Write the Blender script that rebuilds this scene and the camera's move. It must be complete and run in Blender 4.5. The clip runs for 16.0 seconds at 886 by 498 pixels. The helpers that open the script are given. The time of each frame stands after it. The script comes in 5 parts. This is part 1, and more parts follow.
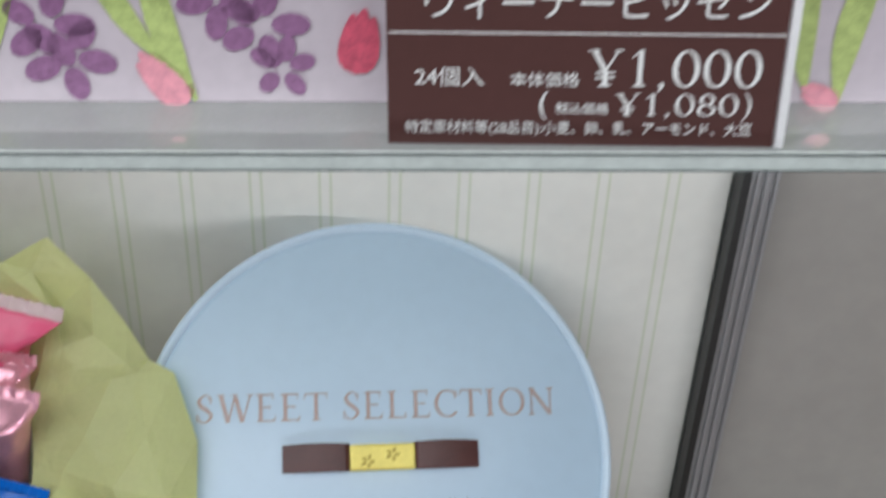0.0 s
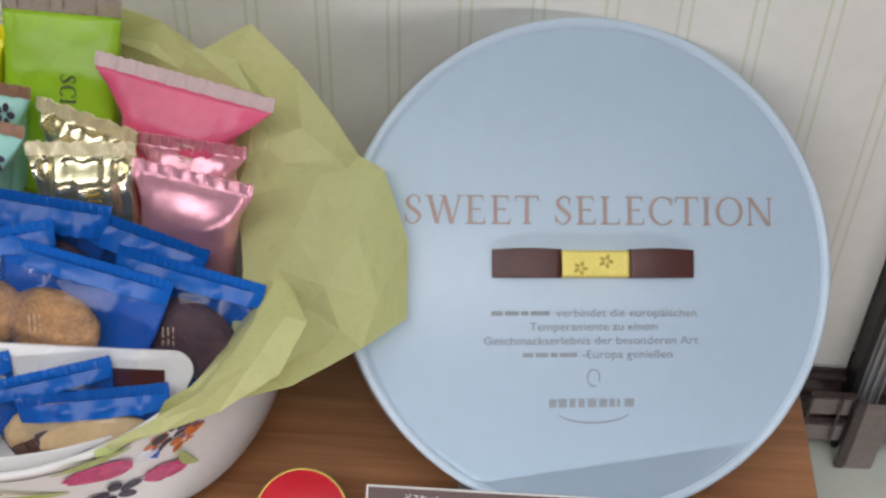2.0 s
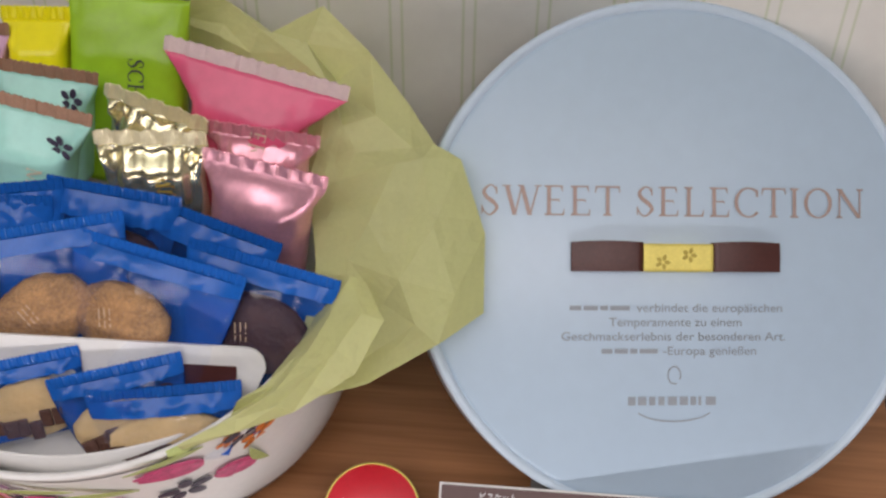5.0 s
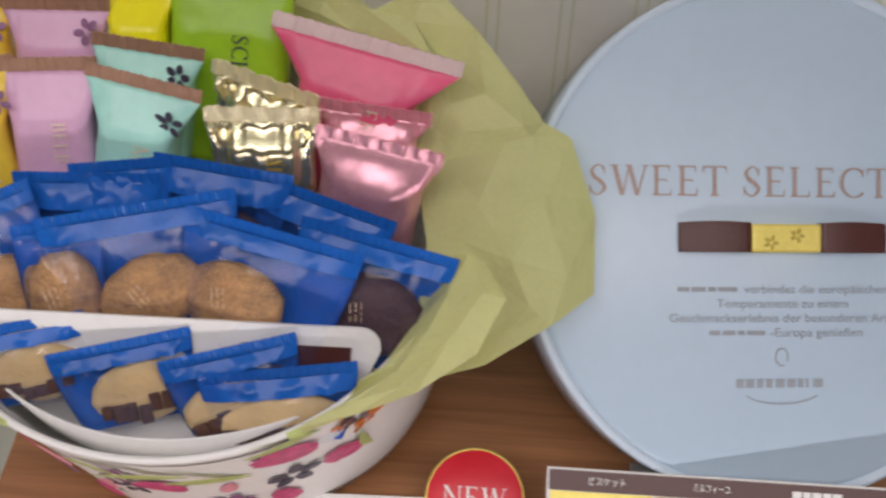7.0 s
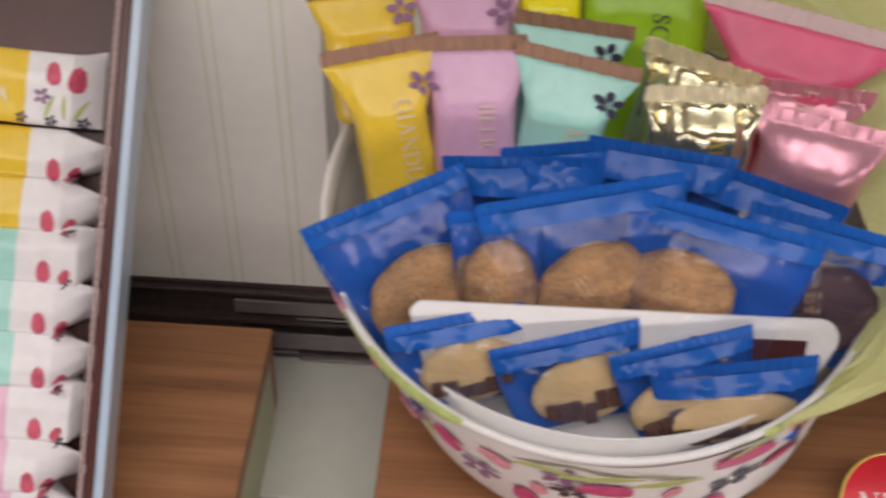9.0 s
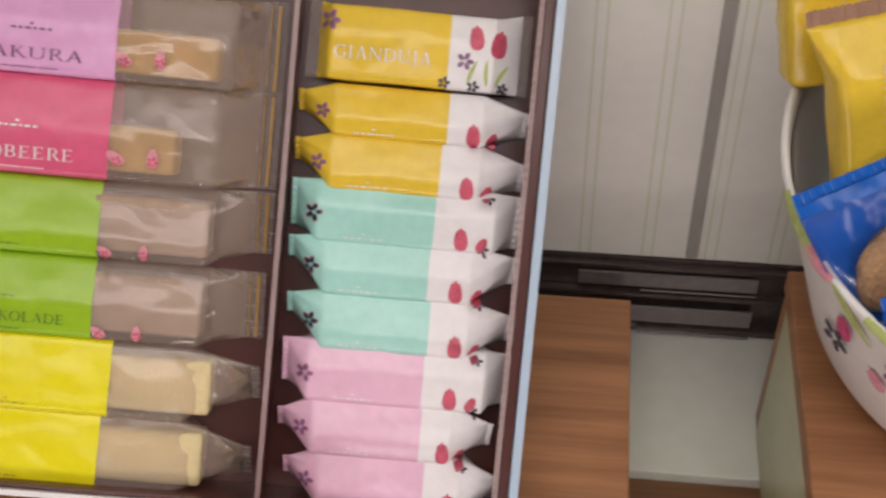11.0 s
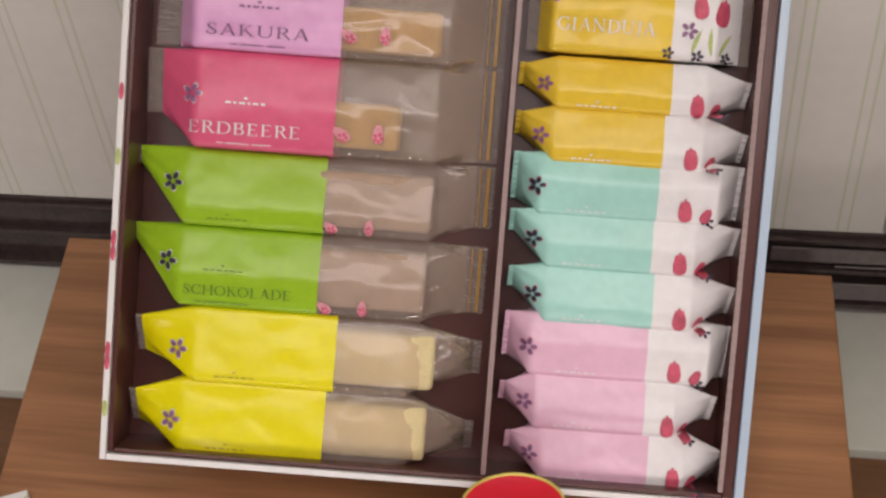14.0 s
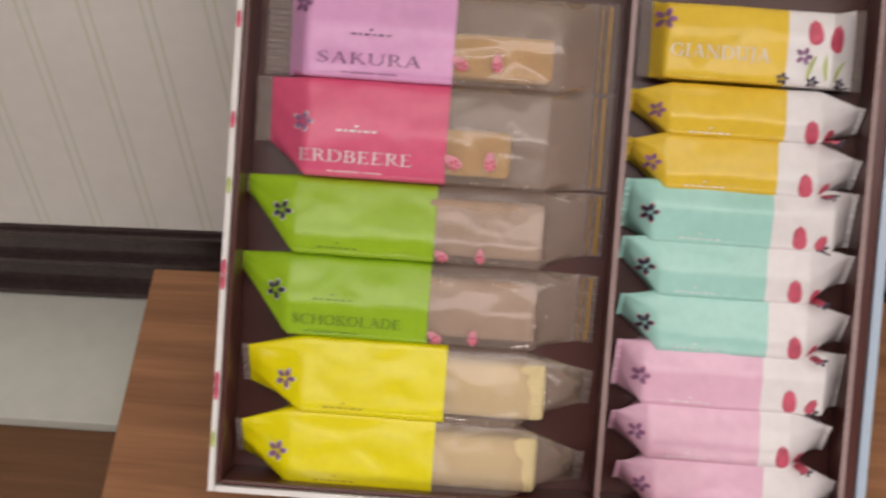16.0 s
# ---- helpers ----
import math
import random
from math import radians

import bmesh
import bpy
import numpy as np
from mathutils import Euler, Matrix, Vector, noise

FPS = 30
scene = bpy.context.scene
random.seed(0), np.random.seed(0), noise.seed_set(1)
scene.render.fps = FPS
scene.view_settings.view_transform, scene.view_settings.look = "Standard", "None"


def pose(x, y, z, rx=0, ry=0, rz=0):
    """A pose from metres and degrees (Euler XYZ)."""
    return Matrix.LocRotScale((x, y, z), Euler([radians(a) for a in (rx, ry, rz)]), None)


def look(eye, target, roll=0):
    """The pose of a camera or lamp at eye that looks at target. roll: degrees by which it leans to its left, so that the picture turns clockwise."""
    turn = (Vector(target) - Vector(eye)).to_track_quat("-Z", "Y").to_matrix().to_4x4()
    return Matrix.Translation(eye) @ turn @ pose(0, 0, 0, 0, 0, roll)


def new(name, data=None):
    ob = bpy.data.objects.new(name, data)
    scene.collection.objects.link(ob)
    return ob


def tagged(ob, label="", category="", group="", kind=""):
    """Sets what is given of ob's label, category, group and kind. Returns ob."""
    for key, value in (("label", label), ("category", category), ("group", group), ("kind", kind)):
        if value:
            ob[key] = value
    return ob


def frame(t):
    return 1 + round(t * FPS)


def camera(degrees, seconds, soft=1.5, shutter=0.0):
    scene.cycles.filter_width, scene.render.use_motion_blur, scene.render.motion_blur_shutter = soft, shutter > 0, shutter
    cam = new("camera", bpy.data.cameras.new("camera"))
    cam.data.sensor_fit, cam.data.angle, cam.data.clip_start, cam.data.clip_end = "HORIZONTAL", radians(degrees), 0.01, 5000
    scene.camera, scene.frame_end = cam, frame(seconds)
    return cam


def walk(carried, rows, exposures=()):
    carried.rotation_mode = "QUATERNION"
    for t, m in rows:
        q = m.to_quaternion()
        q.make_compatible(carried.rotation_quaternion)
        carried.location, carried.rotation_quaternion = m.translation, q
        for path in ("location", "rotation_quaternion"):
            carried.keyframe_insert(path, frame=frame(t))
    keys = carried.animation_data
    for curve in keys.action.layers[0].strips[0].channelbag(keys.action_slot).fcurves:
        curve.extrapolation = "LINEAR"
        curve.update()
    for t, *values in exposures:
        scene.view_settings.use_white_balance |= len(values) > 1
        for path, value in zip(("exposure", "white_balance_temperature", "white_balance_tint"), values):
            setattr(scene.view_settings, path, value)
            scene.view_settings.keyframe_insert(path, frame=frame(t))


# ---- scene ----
from mathutils.bvhtree import BVHTree

# camera: a phone carried slowly along the front of the showcase
cam = camera(38.22, 16.0, soft=2.5, shutter=0.5)
walk(cam, [
    (0, look((0.0200, -0.4232, 0.6397), (0.0292, -0.0184, 0.3463), 2.48)),
    (0.5, look((0.0067, -0.4144, 0.6258), (0.0042, -0.0289, 0.3074), 1.92)),
    (1, look((-0.0104, -0.4148, 0.6157), (-0.0175, -0.0404, 0.2844), 1.74)),
    (1.5, look((-0.0363, -0.4148, 0.6098), (-0.0451, -0.0475, 0.2707), 2.02)),
    (2, look((-0.0433, -0.4083, 0.6106), (-0.0603, -0.0487, 0.2636), 1.51)),
    (2.5, look((-0.0472, -0.4053, 0.6097), (-0.0722, -0.0486, 0.2601), 0.71)),
    (3, look((-0.0507, -0.4012, 0.6131), (-0.0807, -0.0479, 0.2606), 0.21)),
    (3.5, look((-0.0571, -0.3959, 0.6126), (-0.0881, -0.0453, 0.2575), 0.04)),
    (6, look((-0.0707, -0.3807, 0.6058), (-0.0994, -0.0380, 0.2428), 0.71)),
    (6.5, look((-0.0885, -0.3901, 0.5969), (-0.1146, -0.0437, 0.2373), 0.98)),
    (7, look((-0.1230, -0.3915, 0.5945), (-0.1387, -0.0428, 0.2364), 1.99)),
    (7.5, look((-0.1686, -0.3935, 0.5872), (-0.1796, -0.0425, 0.2312), 2.25)),
    (8, look((-0.2057, -0.3893, 0.5813), (-0.2138, -0.0369, 0.2267), 2.43)),
    (8.5, look((-0.2466, -0.3900, 0.5666), (-0.2590, -0.0326, 0.2172), 1.95)),
    (9, look((-0.2898, -0.3955, 0.5556), (-0.3076, -0.0358, 0.2088), 1.43)),
    (9.5, look((-0.3446, -0.3987, 0.5560), (-0.3701, -0.0449, 0.2037), 0.59)),
    (10, look((-0.3843, -0.4018, 0.5532), (-0.4156, -0.0502, 0.1990), -0.03)),
    (12.5, look((-0.4748, -0.3982, 0.5356), (-0.5495, -0.0546, 0.1802), -5.65)),
    (13, look((-0.4842, -0.4043, 0.5343), (-0.5618, -0.0642, 0.1761), -6.44)),
    (13.5, look((-0.4936, -0.4102, 0.5374), (-0.5707, -0.0694, 0.1797), -6.52)),
    (14, look((-0.4979, -0.4176, 0.5384), (-0.5737, -0.0699, 0.1871), -5.88)),
    (14.5, look((-0.5016, -0.4190, 0.5421), (-0.5767, -0.0654, 0.1967), -5.61)),
    (15, look((-0.5007, -0.4162, 0.5396), (-0.5752, -0.0584, 0.1983), -5.48)),
    (15.5, look((-0.5122, -0.4170, 0.5372), (-0.5856, -0.0581, 0.1969), -5.50)),
    (16, look((-0.5398, -0.4228, 0.5355), (-0.6206, -0.0656, 0.1950), -6.38)),
], exposures=[(0, 0.0, 5900, 8), (1.0, 0.04, 6000, 9), (3.0, -0.11, 6450, 17), (6.5, -0.13, 6600, 18), (8.0, -0.22, 6700, 20), (10.0, -0.12, 6800, 20), (16.0, -0.15, 6950, 20)])

# ---- light: the showcase's long front light, an added unseen overhead fill lamp, and the shop's soft light all round ----
world = bpy.data.worlds.new("shop_light")
scene.world = world
world.use_nodes = True
world.node_tree.nodes["Background"].inputs[0].default_value = (0.93, 0.96, 1.0, 1)
world.node_tree.nodes["Background"].inputs[1].default_value = 0.02


def area_lamp(name, m, sx, sy, power, colour):
    d = bpy.data.lights.new(name, "AREA")
    d.shape, d.size, d.size_y, d.energy, d.color = "RECTANGLE", sx, sy, power, colour
    o = new(name, d)
    o.matrix_world = m
    return o


area_lamp("case_front_light", look((-0.12, -0.60, 1.10), (-0.12, 0.0, 0.36)), 1.7, 0.44, 9.2, (1.0, 0.975, 0.95))
area_lamp("ceiling_panel_light", pose(-0.3, -1.95, 2.2), 2.0, 0.5, 7, (1.0, 0.97, 0.95))
# the low light strip along the inner front edge of the showcase
area_lamp("case_strip_light", look((-0.15, -0.475, 0.135), (-0.15, 0.0, 0.19)), 1.7, 0.012, 2.0, (1.0, 0.975, 0.95))


# ---- materials ----
def shader(name, colour, rough=0.5, metal=0.0, spread=0.06, scale=40.0, bump=0.0, bump_scale=200.0, coat=0.0):
    """A surface with colour that varies at two scales and a fine relief."""
    m = bpy.data.materials.new(name)
    m.use_nodes = True
    n, l = m.node_tree.nodes, m.node_tree.links
    b = n["Principled BSDF"]
    b.inputs["Roughness"].default_value, b.inputs["Metallic"].default_value = rough, metal
    b.inputs["Coat Weight"].default_value = coat
    co = n.new("ShaderNodeTexCoord")
    big, fine = n.new("ShaderNodeTexNoise"), n.new("ShaderNodeTexNoise")
    big.inputs["Scale"].default_value, fine.inputs["Scale"].default_value = scale, scale * 9
    l.new(co.outputs["Object"], big.inputs["Vector"])
    l.new(co.outputs["Object"], fine.inputs["Vector"])
    add = n.new("ShaderNodeMath")
    add.operation = "ADD"
    l.new(big.outputs[0], add.inputs[0])
    l.new(fine.outputs[0], add.inputs[1])
    ramp = n.new("ShaderNodeValToRGB")
    ramp.color_ramp.elements[0].position, ramp.color_ramp.elements[1].position = 0.35, 0.65
    half = n.new("ShaderNodeMath")
    half.operation = "MULTIPLY"
    half.inputs[1].default_value = 0.5
    l.new(add.outputs[0], half.inputs[0])
    l.new(half.outputs[0], ramp.inputs[0])
    ramp.color_ramp.elements[0].color = (*[c * (1 - spread) for c in colour], 1)
    ramp.color_ramp.elements[1].color = (*[min(1, c * (1 + spread)) for c in colour], 1)
    l.new(ramp.outputs[0], b.inputs["Base Color"])
    if bump:
        k, bn = n.new("ShaderNodeTexNoise"), n.new("ShaderNodeBump")
        k.inputs["Scale"].default_value, k.inputs["Detail"].default_value = bump_scale, 3
        bn.inputs["Strength"].default_value, bn.inputs["Distance"].default_value = bump, 0.002
        l.new(co.outputs["Object"], k.inputs["Vector"])
        l.new(k.outputs[0], bn.inputs["Height"])
        l.new(bn.outputs[0], b.inputs["Normal"])
    return m


def film(name, colour, body, rough=0.15, tint=(1, 1, 1), bump=0.4, bump_scale=90.0, gloss=1.45):
    """Thin see-through wrapping: clear film with a share of body, and a gloss on top."""
    m = shader(name, colour, 0.5, 0, 0.05, 60, bump, bump_scale)
    n, l = m.node_tree.nodes, m.node_tree.links
    clear, mix, top, shine, edge = (n.new(k) for k in ("ShaderNodeBsdfTransparent", "ShaderNodeMixShader", "ShaderNodeMixShader", "ShaderNodeBsdfGlossy", "ShaderNodeFresnel"))
    clear.inputs[0].default_value = (*tint, 1)
    mix.inputs[0].default_value, shine.inputs["Roughness"].default_value, edge.inputs["IOR"].default_value = body, rough, gloss
    base = n["Principled BSDF"]
    if base.inputs["Normal"].links:
        l.new(base.inputs["Normal"].links[0].from_socket, shine.inputs["Normal"])
        l.new(base.inputs["Normal"].links[0].from_socket, edge.inputs["Normal"])
    l.new(clear.outputs[0], mix.inputs[1])
    l.new(base.outputs[0], mix.inputs[2])
    l.new(edge.outputs[0], top.inputs[0])
    l.new(mix.outputs[0], top.inputs[1])
    l.new(shine.outputs[0], top.inputs[2])
    l.new(top.outputs[0], n["Material Output"].inputs["Surface"])
    return m


def wood(name, dark, light, along="X", scale=1.0):
    m = bpy.data.materials.new(name)
    m.use_nodes = True
    n, l = m.node_tree.nodes, m.node_tree.links
    b = n["Principled BSDF"]
    co, mp = n.new("ShaderNodeTexCoord"), n.new("ShaderNodeMapping")
    stretch = {"X": (3, 60, 60), "Y": (60, 3, 60)}[along]
    mp.inputs["Scale"].default_value = [s * scale for s in stretch]
    l.new(co.outputs["Object"], mp.inputs["Vector"])
    grain, fine, patch = (n.new("ShaderNodeTexNoise") for _ in range(3))
    grain.inputs["Scale"].default_value, grain.inputs["Detail"].default_value, grain.inputs["Distortion"].default_value = 1.2, 6, 0.6
    fine.inputs["Scale"].default_value, fine.inputs["Detail"].default_value = 7, 3
    patch.inputs["Scale"].default_value = 6
    l.new(mp.outputs[0], grain.inputs["Vector"])
    l.new(mp.outputs[0], fine.inputs["Vector"])
    l.new(co.outputs["Object"], patch.inputs["Vector"])
    mixa, mixb = n.new("ShaderNodeMix"), n.new("ShaderNodeMix")
    mixa.inputs[0].default_value, mixb.inputs[0].default_value = 0.3, 0.25
    l.new(grain.outputs[0], mixa.inputs[2])
    l.new(fine.outputs[0], mixa.inputs[3])
    l.new(mixa.outputs[0], mixb.inputs[2])
    l.new(patch.outputs[0], mixb.inputs[3])
    ramp = n.new("ShaderNodeValToRGB")
    ramp.color_ramp.elements[0].position, ramp.color_ramp.elements[1].position = 0.38, 0.62
    ramp.color_ramp.elements[0].color, ramp.color_ramp.elements[1].color = (*dark, 1), (*light, 1)
    l.new(mixb.outputs[0], ramp.inputs[0])
    l.new(ramp.outputs[0], b.inputs["Base Color"])
    b.inputs["Roughness"].default_value = 0.42
    bn = n.new("ShaderNodeBump")
    bn.inputs["Strength"].default_value, bn.inputs["Distance"].default_value = 0.15, 0.001
    l.new(mixa.outputs[0], bn.inputs["Height"])
    l.new(bn.outputs[0], b.inputs["Normal"])
    return m


def wallpaper(name, ground, line, period, phase):
    """Cream paper with pairs of thin green lines."""
    m = shader(name, ground, 0.65, 0, 0.03, 12, 0.05, 900)
    n, l = m.node_tree.nodes, m.node_tree.links
    pos, sep = n.new("ShaderNodeNewGeometry"), n.new("ShaderNodeSeparateXYZ")
    l.new(pos.outputs["Position"], sep.inputs[0])

    def calc(op, a, b=0.0, c=0.0):
        k = n.new("ShaderNodeMath")
        k.operation = op
        for i, v in enumerate((a, b, c)):
            if isinstance(v, (int, float)):
                k.inputs[i].default_value = v
            else:
                l.new(v, k.inputs[i])
        return k.outputs[0]

    f = calc("FRACT", calc("DIVIDE", calc("SUBTRACT", sep.outputs[0], phase), period))
    lines = None
    for middle in (0.04, 0.20):
        d = calc("ABSOLUTE", calc("SUBTRACT", f, middle))
        k = calc("SUBTRACT", 1.0, calc("SMOOTH_MIN", 1.0, calc("DIVIDE", d, 0.030), 0.2))
        k = calc("MAXIMUM", k, 0.0)
        lines = k if lines is None else calc("MAXIMUM", lines, k)
    mix = n.new("ShaderNodeMix")
    mix.data_type = "RGBA"
    b = n["Principled BSDF"]
    l.new(b.inputs["Base Color"].links[0].from_socket, mix.inputs[6])
    mix.inputs[7].default_value = (*line, 1)
    l.new(lines, mix.inputs[0])
    l.new(mix.outputs[2], b.inputs["Base Color"])
    return m


M_PAPER = wallpaper("striped_wallpaper", (0.80, 0.785, 0.73), (0.62, 0.66, 0.49), 0.0333, -0.030)
M_PANEL = shader("grey_door_panel", (0.35, 0.33, 0.305), 0.4, 0, 0.05, 9)
M_BASE = shader("pale_base_board", (0.68, 0.70, 0.63), 0.25, 0, 0.04, 8)
M_OLIVE = shader("olive_laminate", (0.55, 0.56, 0.36), 0.35, 0, 0.05, 20)
M_WOOD = wood("cherry_wood", (0.25, 0.105, 0.043), (0.47, 0.22, 0.10))
M_WOOD_LOW = wood("brown_floor_wood", (0.13, 0.055, 0.02), (0.22, 0.10, 0.045))
M_RAIL = shader("dark_glossy_rail", (0.070, 0.050, 0.048), 0.15, 0.0, 0.2, 30)
M_RAIL_EDGE = shader("grey_rail_edge", (0.45, 0.42, 0.42), 0.2, 0.7, 0.08, 30)
M_ALU = shader("anodised_aluminium", (0.36, 0.36, 0.37), 0.3, 0.35, 0.06, 30)
M_BLACK = shader("black_rubber", (0.015, 0.015, 0.015), 0.5, 0, 0.1, 30)
M_WHITE = shader("white_card", (0.80, 0.79, 0.77), 0.5, 0, 0.03, 30)
M_WHITE_FILM = shader("white_wrapper", (0.80, 0.78, 0.78), 0.32, 0, 0.04, 25, 0.03, 70)
M_LID = shader("pale_blue_coated_board", (0.45, 0.575, 0.70), 0.30, 0, 0.02, 14, 0.0, 500, 0.6)
M_LID.node_tree.nodes["Principled BSDF"].inputs["Coat Roughness"].default_value = 0.32
M_LID_EDGE = shader("light_blue_rim", (0.54, 0.655, 0.77), 0.3, 0, 0.03, 30)
M_COPPER = shader("copper_ink", (0.38, 0.28, 0.25), 0.4, 0.3, 0.08, 200)
M_GREY_INK = shader("grey_ink", (0.30, 0.33, 0.37), 0.5, 0, 0.06, 200)
M_RIBBON = shader("brown_satin_ribbon", (0.075, 0.022, 0.018), 0.35, 0, 0.15, 80, 0.1, 900)
M_GOLD_TAG = shader("gold_tag", (0.72, 0.60, 0.14), 0.35, 0.25, 0.08, 120)
M_GOLD_DARK = shader("dull_gold_ink", (0.42, 0.32, 0.05), 0.45, 0.2, 0.1, 120)
M_BROWN = shader("chocolate_brown_board", (0.088, 0.029, 0.024), 0.30, 0, 0.08, 40)
M_BROWN_CARD = shader("brown_price_card", (0.085, 0.036, 0.032), 0.4, 0, 0.05, 30)
M_RED = shader("red_badge", (0.62, 0.012, 0.03), 0.35, 0, 0.05, 60)
M_YELLOW = shader("mustard_yellow_wrapper", (0.80, 0.55, 0.05), 0.25, 0, 0.06, 25, 0.03, 70)
M_LEMON = shader("bright_yellow_wrapper", (0.83, 0.74, 0.005), 0.3, 0, 0.04, 25, 0.03, 70)
M_LIME = shader("lime_green_wrapper", (0.30, 0.52, 0.02), 0.28, 0, 0.06, 25, 0.03, 70)
M_TEAL = shader("mint_wrapper", (0.37, 0.71, 0.63), 0.27, 0, 0.05, 25, 0.03, 70)
M_LILAC = shader("lilac_wrapper", (0.68, 0.40, 0.58), 0.32, 0, 0.05, 25, 0.03, 70)
M_ROSE = shader("pale_pink_wrapper", (0.80, 0.49, 0.63), 0.27, 0, 0.05, 25, 0.03, 70)
M_PINK = shader("strawberry_pink_wrapper", (0.74, 0.11, 0.22), 0.3, 0, 0.06, 25, 0.03, 70)
M_SAKURA = shader("cherry_blossom_pink_wrapper", (0.76, 0.38, 0.64), 0.3, 0, 0.05, 25, 0.03, 70)
M_PINK_FOIL = shader("pink_foil", (0.81, 0.40, 0.48), 0.28, 0.55, 0.08, 60, 0.05, 90)
M_GOLD_FOIL = shader("pale_gold_foil", (0.88, 0.80, 0.53), 0.20, 0.88, 0.06, 60, 0.05, 110)
M_GOLD_SEAL = shader("crimped_gold_seal", (0.78, 0.70, 0.46), 0.3, 0.3, 0.08, 120)
M_TAN_SEAL = shader("tan_heat_seal", (0.36, 0.20, 0.13), 0.4, 0.1, 0.12, 120, 0.2, 700)
M_BLUE = shader("royal_blue_film", (0.010, 0.115, 0.48), 0.22, 0, 0.08, 60, 0.0, 60)
M_BLUE.node_tree.nodes["Principled BSDF"].inputs["Specular IOR Level"].default_value = 0.3
M_BLUE_BACK = shader("blue_bag_back", (0.010, 0.105, 0.46), 0.22, 0, 0.10, 60, 0.06, 60)
M_BLUE_BACK.node_tree.nodes["Principled BSDF"].inputs["Specular IOR Level"].default_value = 0.2
M_BLUE_FILM = film("clear_blue_film", (0.10, 0.22, 0.60), 0.05, 0.07, (0.95, 0.97, 1.0), 0.16, 150, 1.46)
M_CLEAR = film("clear_wrapper_film", (0.38, 0.30, 0.245), 0.46, 0.08, (0.93, 0.90, 0.88), 0.09, 90, 1.5)
M_SEAL_FILM = film("frosted_end_film", (0.34, 0.28, 0.25), 0.30, 0.3, (0.9, 0.9, 0.9), 0.0, 300, 1.2)
M_GREEN_INK = shader("dark_green_ink", (0.10, 0.20, 0.015), 0.5, 0, 0.1, 200)
M_FL_MAGENTA = shader("magenta_ink", (0.58, 0.07, 0.20), 0.5, 0, 0.35, 160)
M_PINK_SEAL = film("clear_pink_seal", (0.78, 0.60, 0.60), 0.7, 0.2, (0.95, 0.85, 0.85), 0.4, 300)
M_TISSUE = film("pale_lime_tissue", (0.86, 0.85, 0.47), 0.80, 0.5, (0.85, 0.9, 0.5), 0.06, 160, 1.2)
tn, tl = M_TISSUE.node_tree.nodes, M_TISSUE.node_tree.links
thin, both = tn.new("ShaderNodeBsdfTranslucent"), tn.new("ShaderNodeMixShader")
thin.inputs[0].default_value, both.inputs[0].default_value = (0.80, 0.84, 0.40, 1), 0.45
body_mix = next(k for k in tn if k.bl_idname == "ShaderNodeMixShader" and k.inputs[2].links and k.inputs[2].links[0].from_node.name == "Principled BSDF")
tl.new(tn["Principled BSDF"].outputs[0], both.inputs[1])
tl.new(thin.outputs[0], both.inputs[2])
tl.new(both.outputs[0], body_mix.inputs[2])
M_BISCUIT = shader("baked_biscuit", (0.44, 0.235, 0.075), 0.6, 0, 0.42, 90, 0.7, 420)
M_COCOA = shader("cocoa_biscuit", (0.075, 0.028, 0.018), 0.6, 0, 0.25, 120, 0.5, 420)
M_BUTTER = shader("butter_biscuit", (0.66, 0.47, 0.22), 0.7, 0, 0.15, 120, 0.4, 420)
M_CAKE = shader("yellow_sponge_cake", (0.66, 0.40, 0.11), 0.8, 0, 0.12, 150, 0.4, 500)
M_TAUPE_CAKE = shader("pale_cocoa_cake", (0.46, 0.33, 0.24), 0.8, 0, 0.10, 150, 0.3, 500)
M_CREAM_CAKE = shader("cream_sponge_cake", (0.72, 0.60, 0.32), 0.8, 0, 0.08, 150, 0.3, 500)
M_LILAC_BOX = shader("pale_lilac_paper", (0.54, 0.47, 0.51), 0.45, 0, 0.05, 20)
M_FL_PURPLE = shader("violet_ink", (0.26, 0.12, 0.24), 0.5, 0, 0.3, 300)
M_FL_RED = shader("tulip_red_ink", (0.60, 0.09, 0.15), 0.5, 0, 0.3, 200)
M_FL_PINK = shader("tulip_pink_ink", (0.72, 0.30, 0.36), 0.5, 0, 0.2, 200)
M_FL_GREEN = shader("leaf_green_ink", (0.44, 0.52, 0.18), 0.5, 0, 0.25, 200)
M_FL_BLACK = shader("dark_flower_ink", (0.04, 0.03, 0.06), 0.5, 0, 0.3, 300)
M_ORANGE = shader("orange_ink", (0.70, 0.20, 0.03), 0.5, 0, 0.2, 200)
# the pale milky body stands in for the sheen reflected by clear glass
M_GLASS = film("shelf_glass", (0.74, 0.78, 0.74), 0.34, 0.06, (0.93, 0.98, 0.95), 0.0)
M_GLASS_EDGE = shader("glass_edge", (0.58, 0.62, 0.59), 0.12, 0, 0.1, 30)
M_GLASS_LINE = shader("glass_edge_line", (0.16, 0.18, 0.17), 0.2, 0, 0.1, 30)
M_EDGE = shader("pale_board_edge", (0.34, 0.24, 0.23), 0.45, 0, 0.1, 60)
M_EDGE_INK = shader("faded_tan_ink", (0.62, 0.44, 0.28), 0.5, 0, 0.05, 200)
M_PALE_INK = shader("cream_ink", (0.72, 0.60, 0.46), 0.5, 0, 0.05, 200)
M_AMBER = shader("amber_tear_band", (0.40, 0.22, 0.04), 0.4, 0, 0.1, 100)
M_BRACKET = shader("taupe_plastic", (0.24, 0.20, 0.185), 0.3, 0, 0.15, 25)
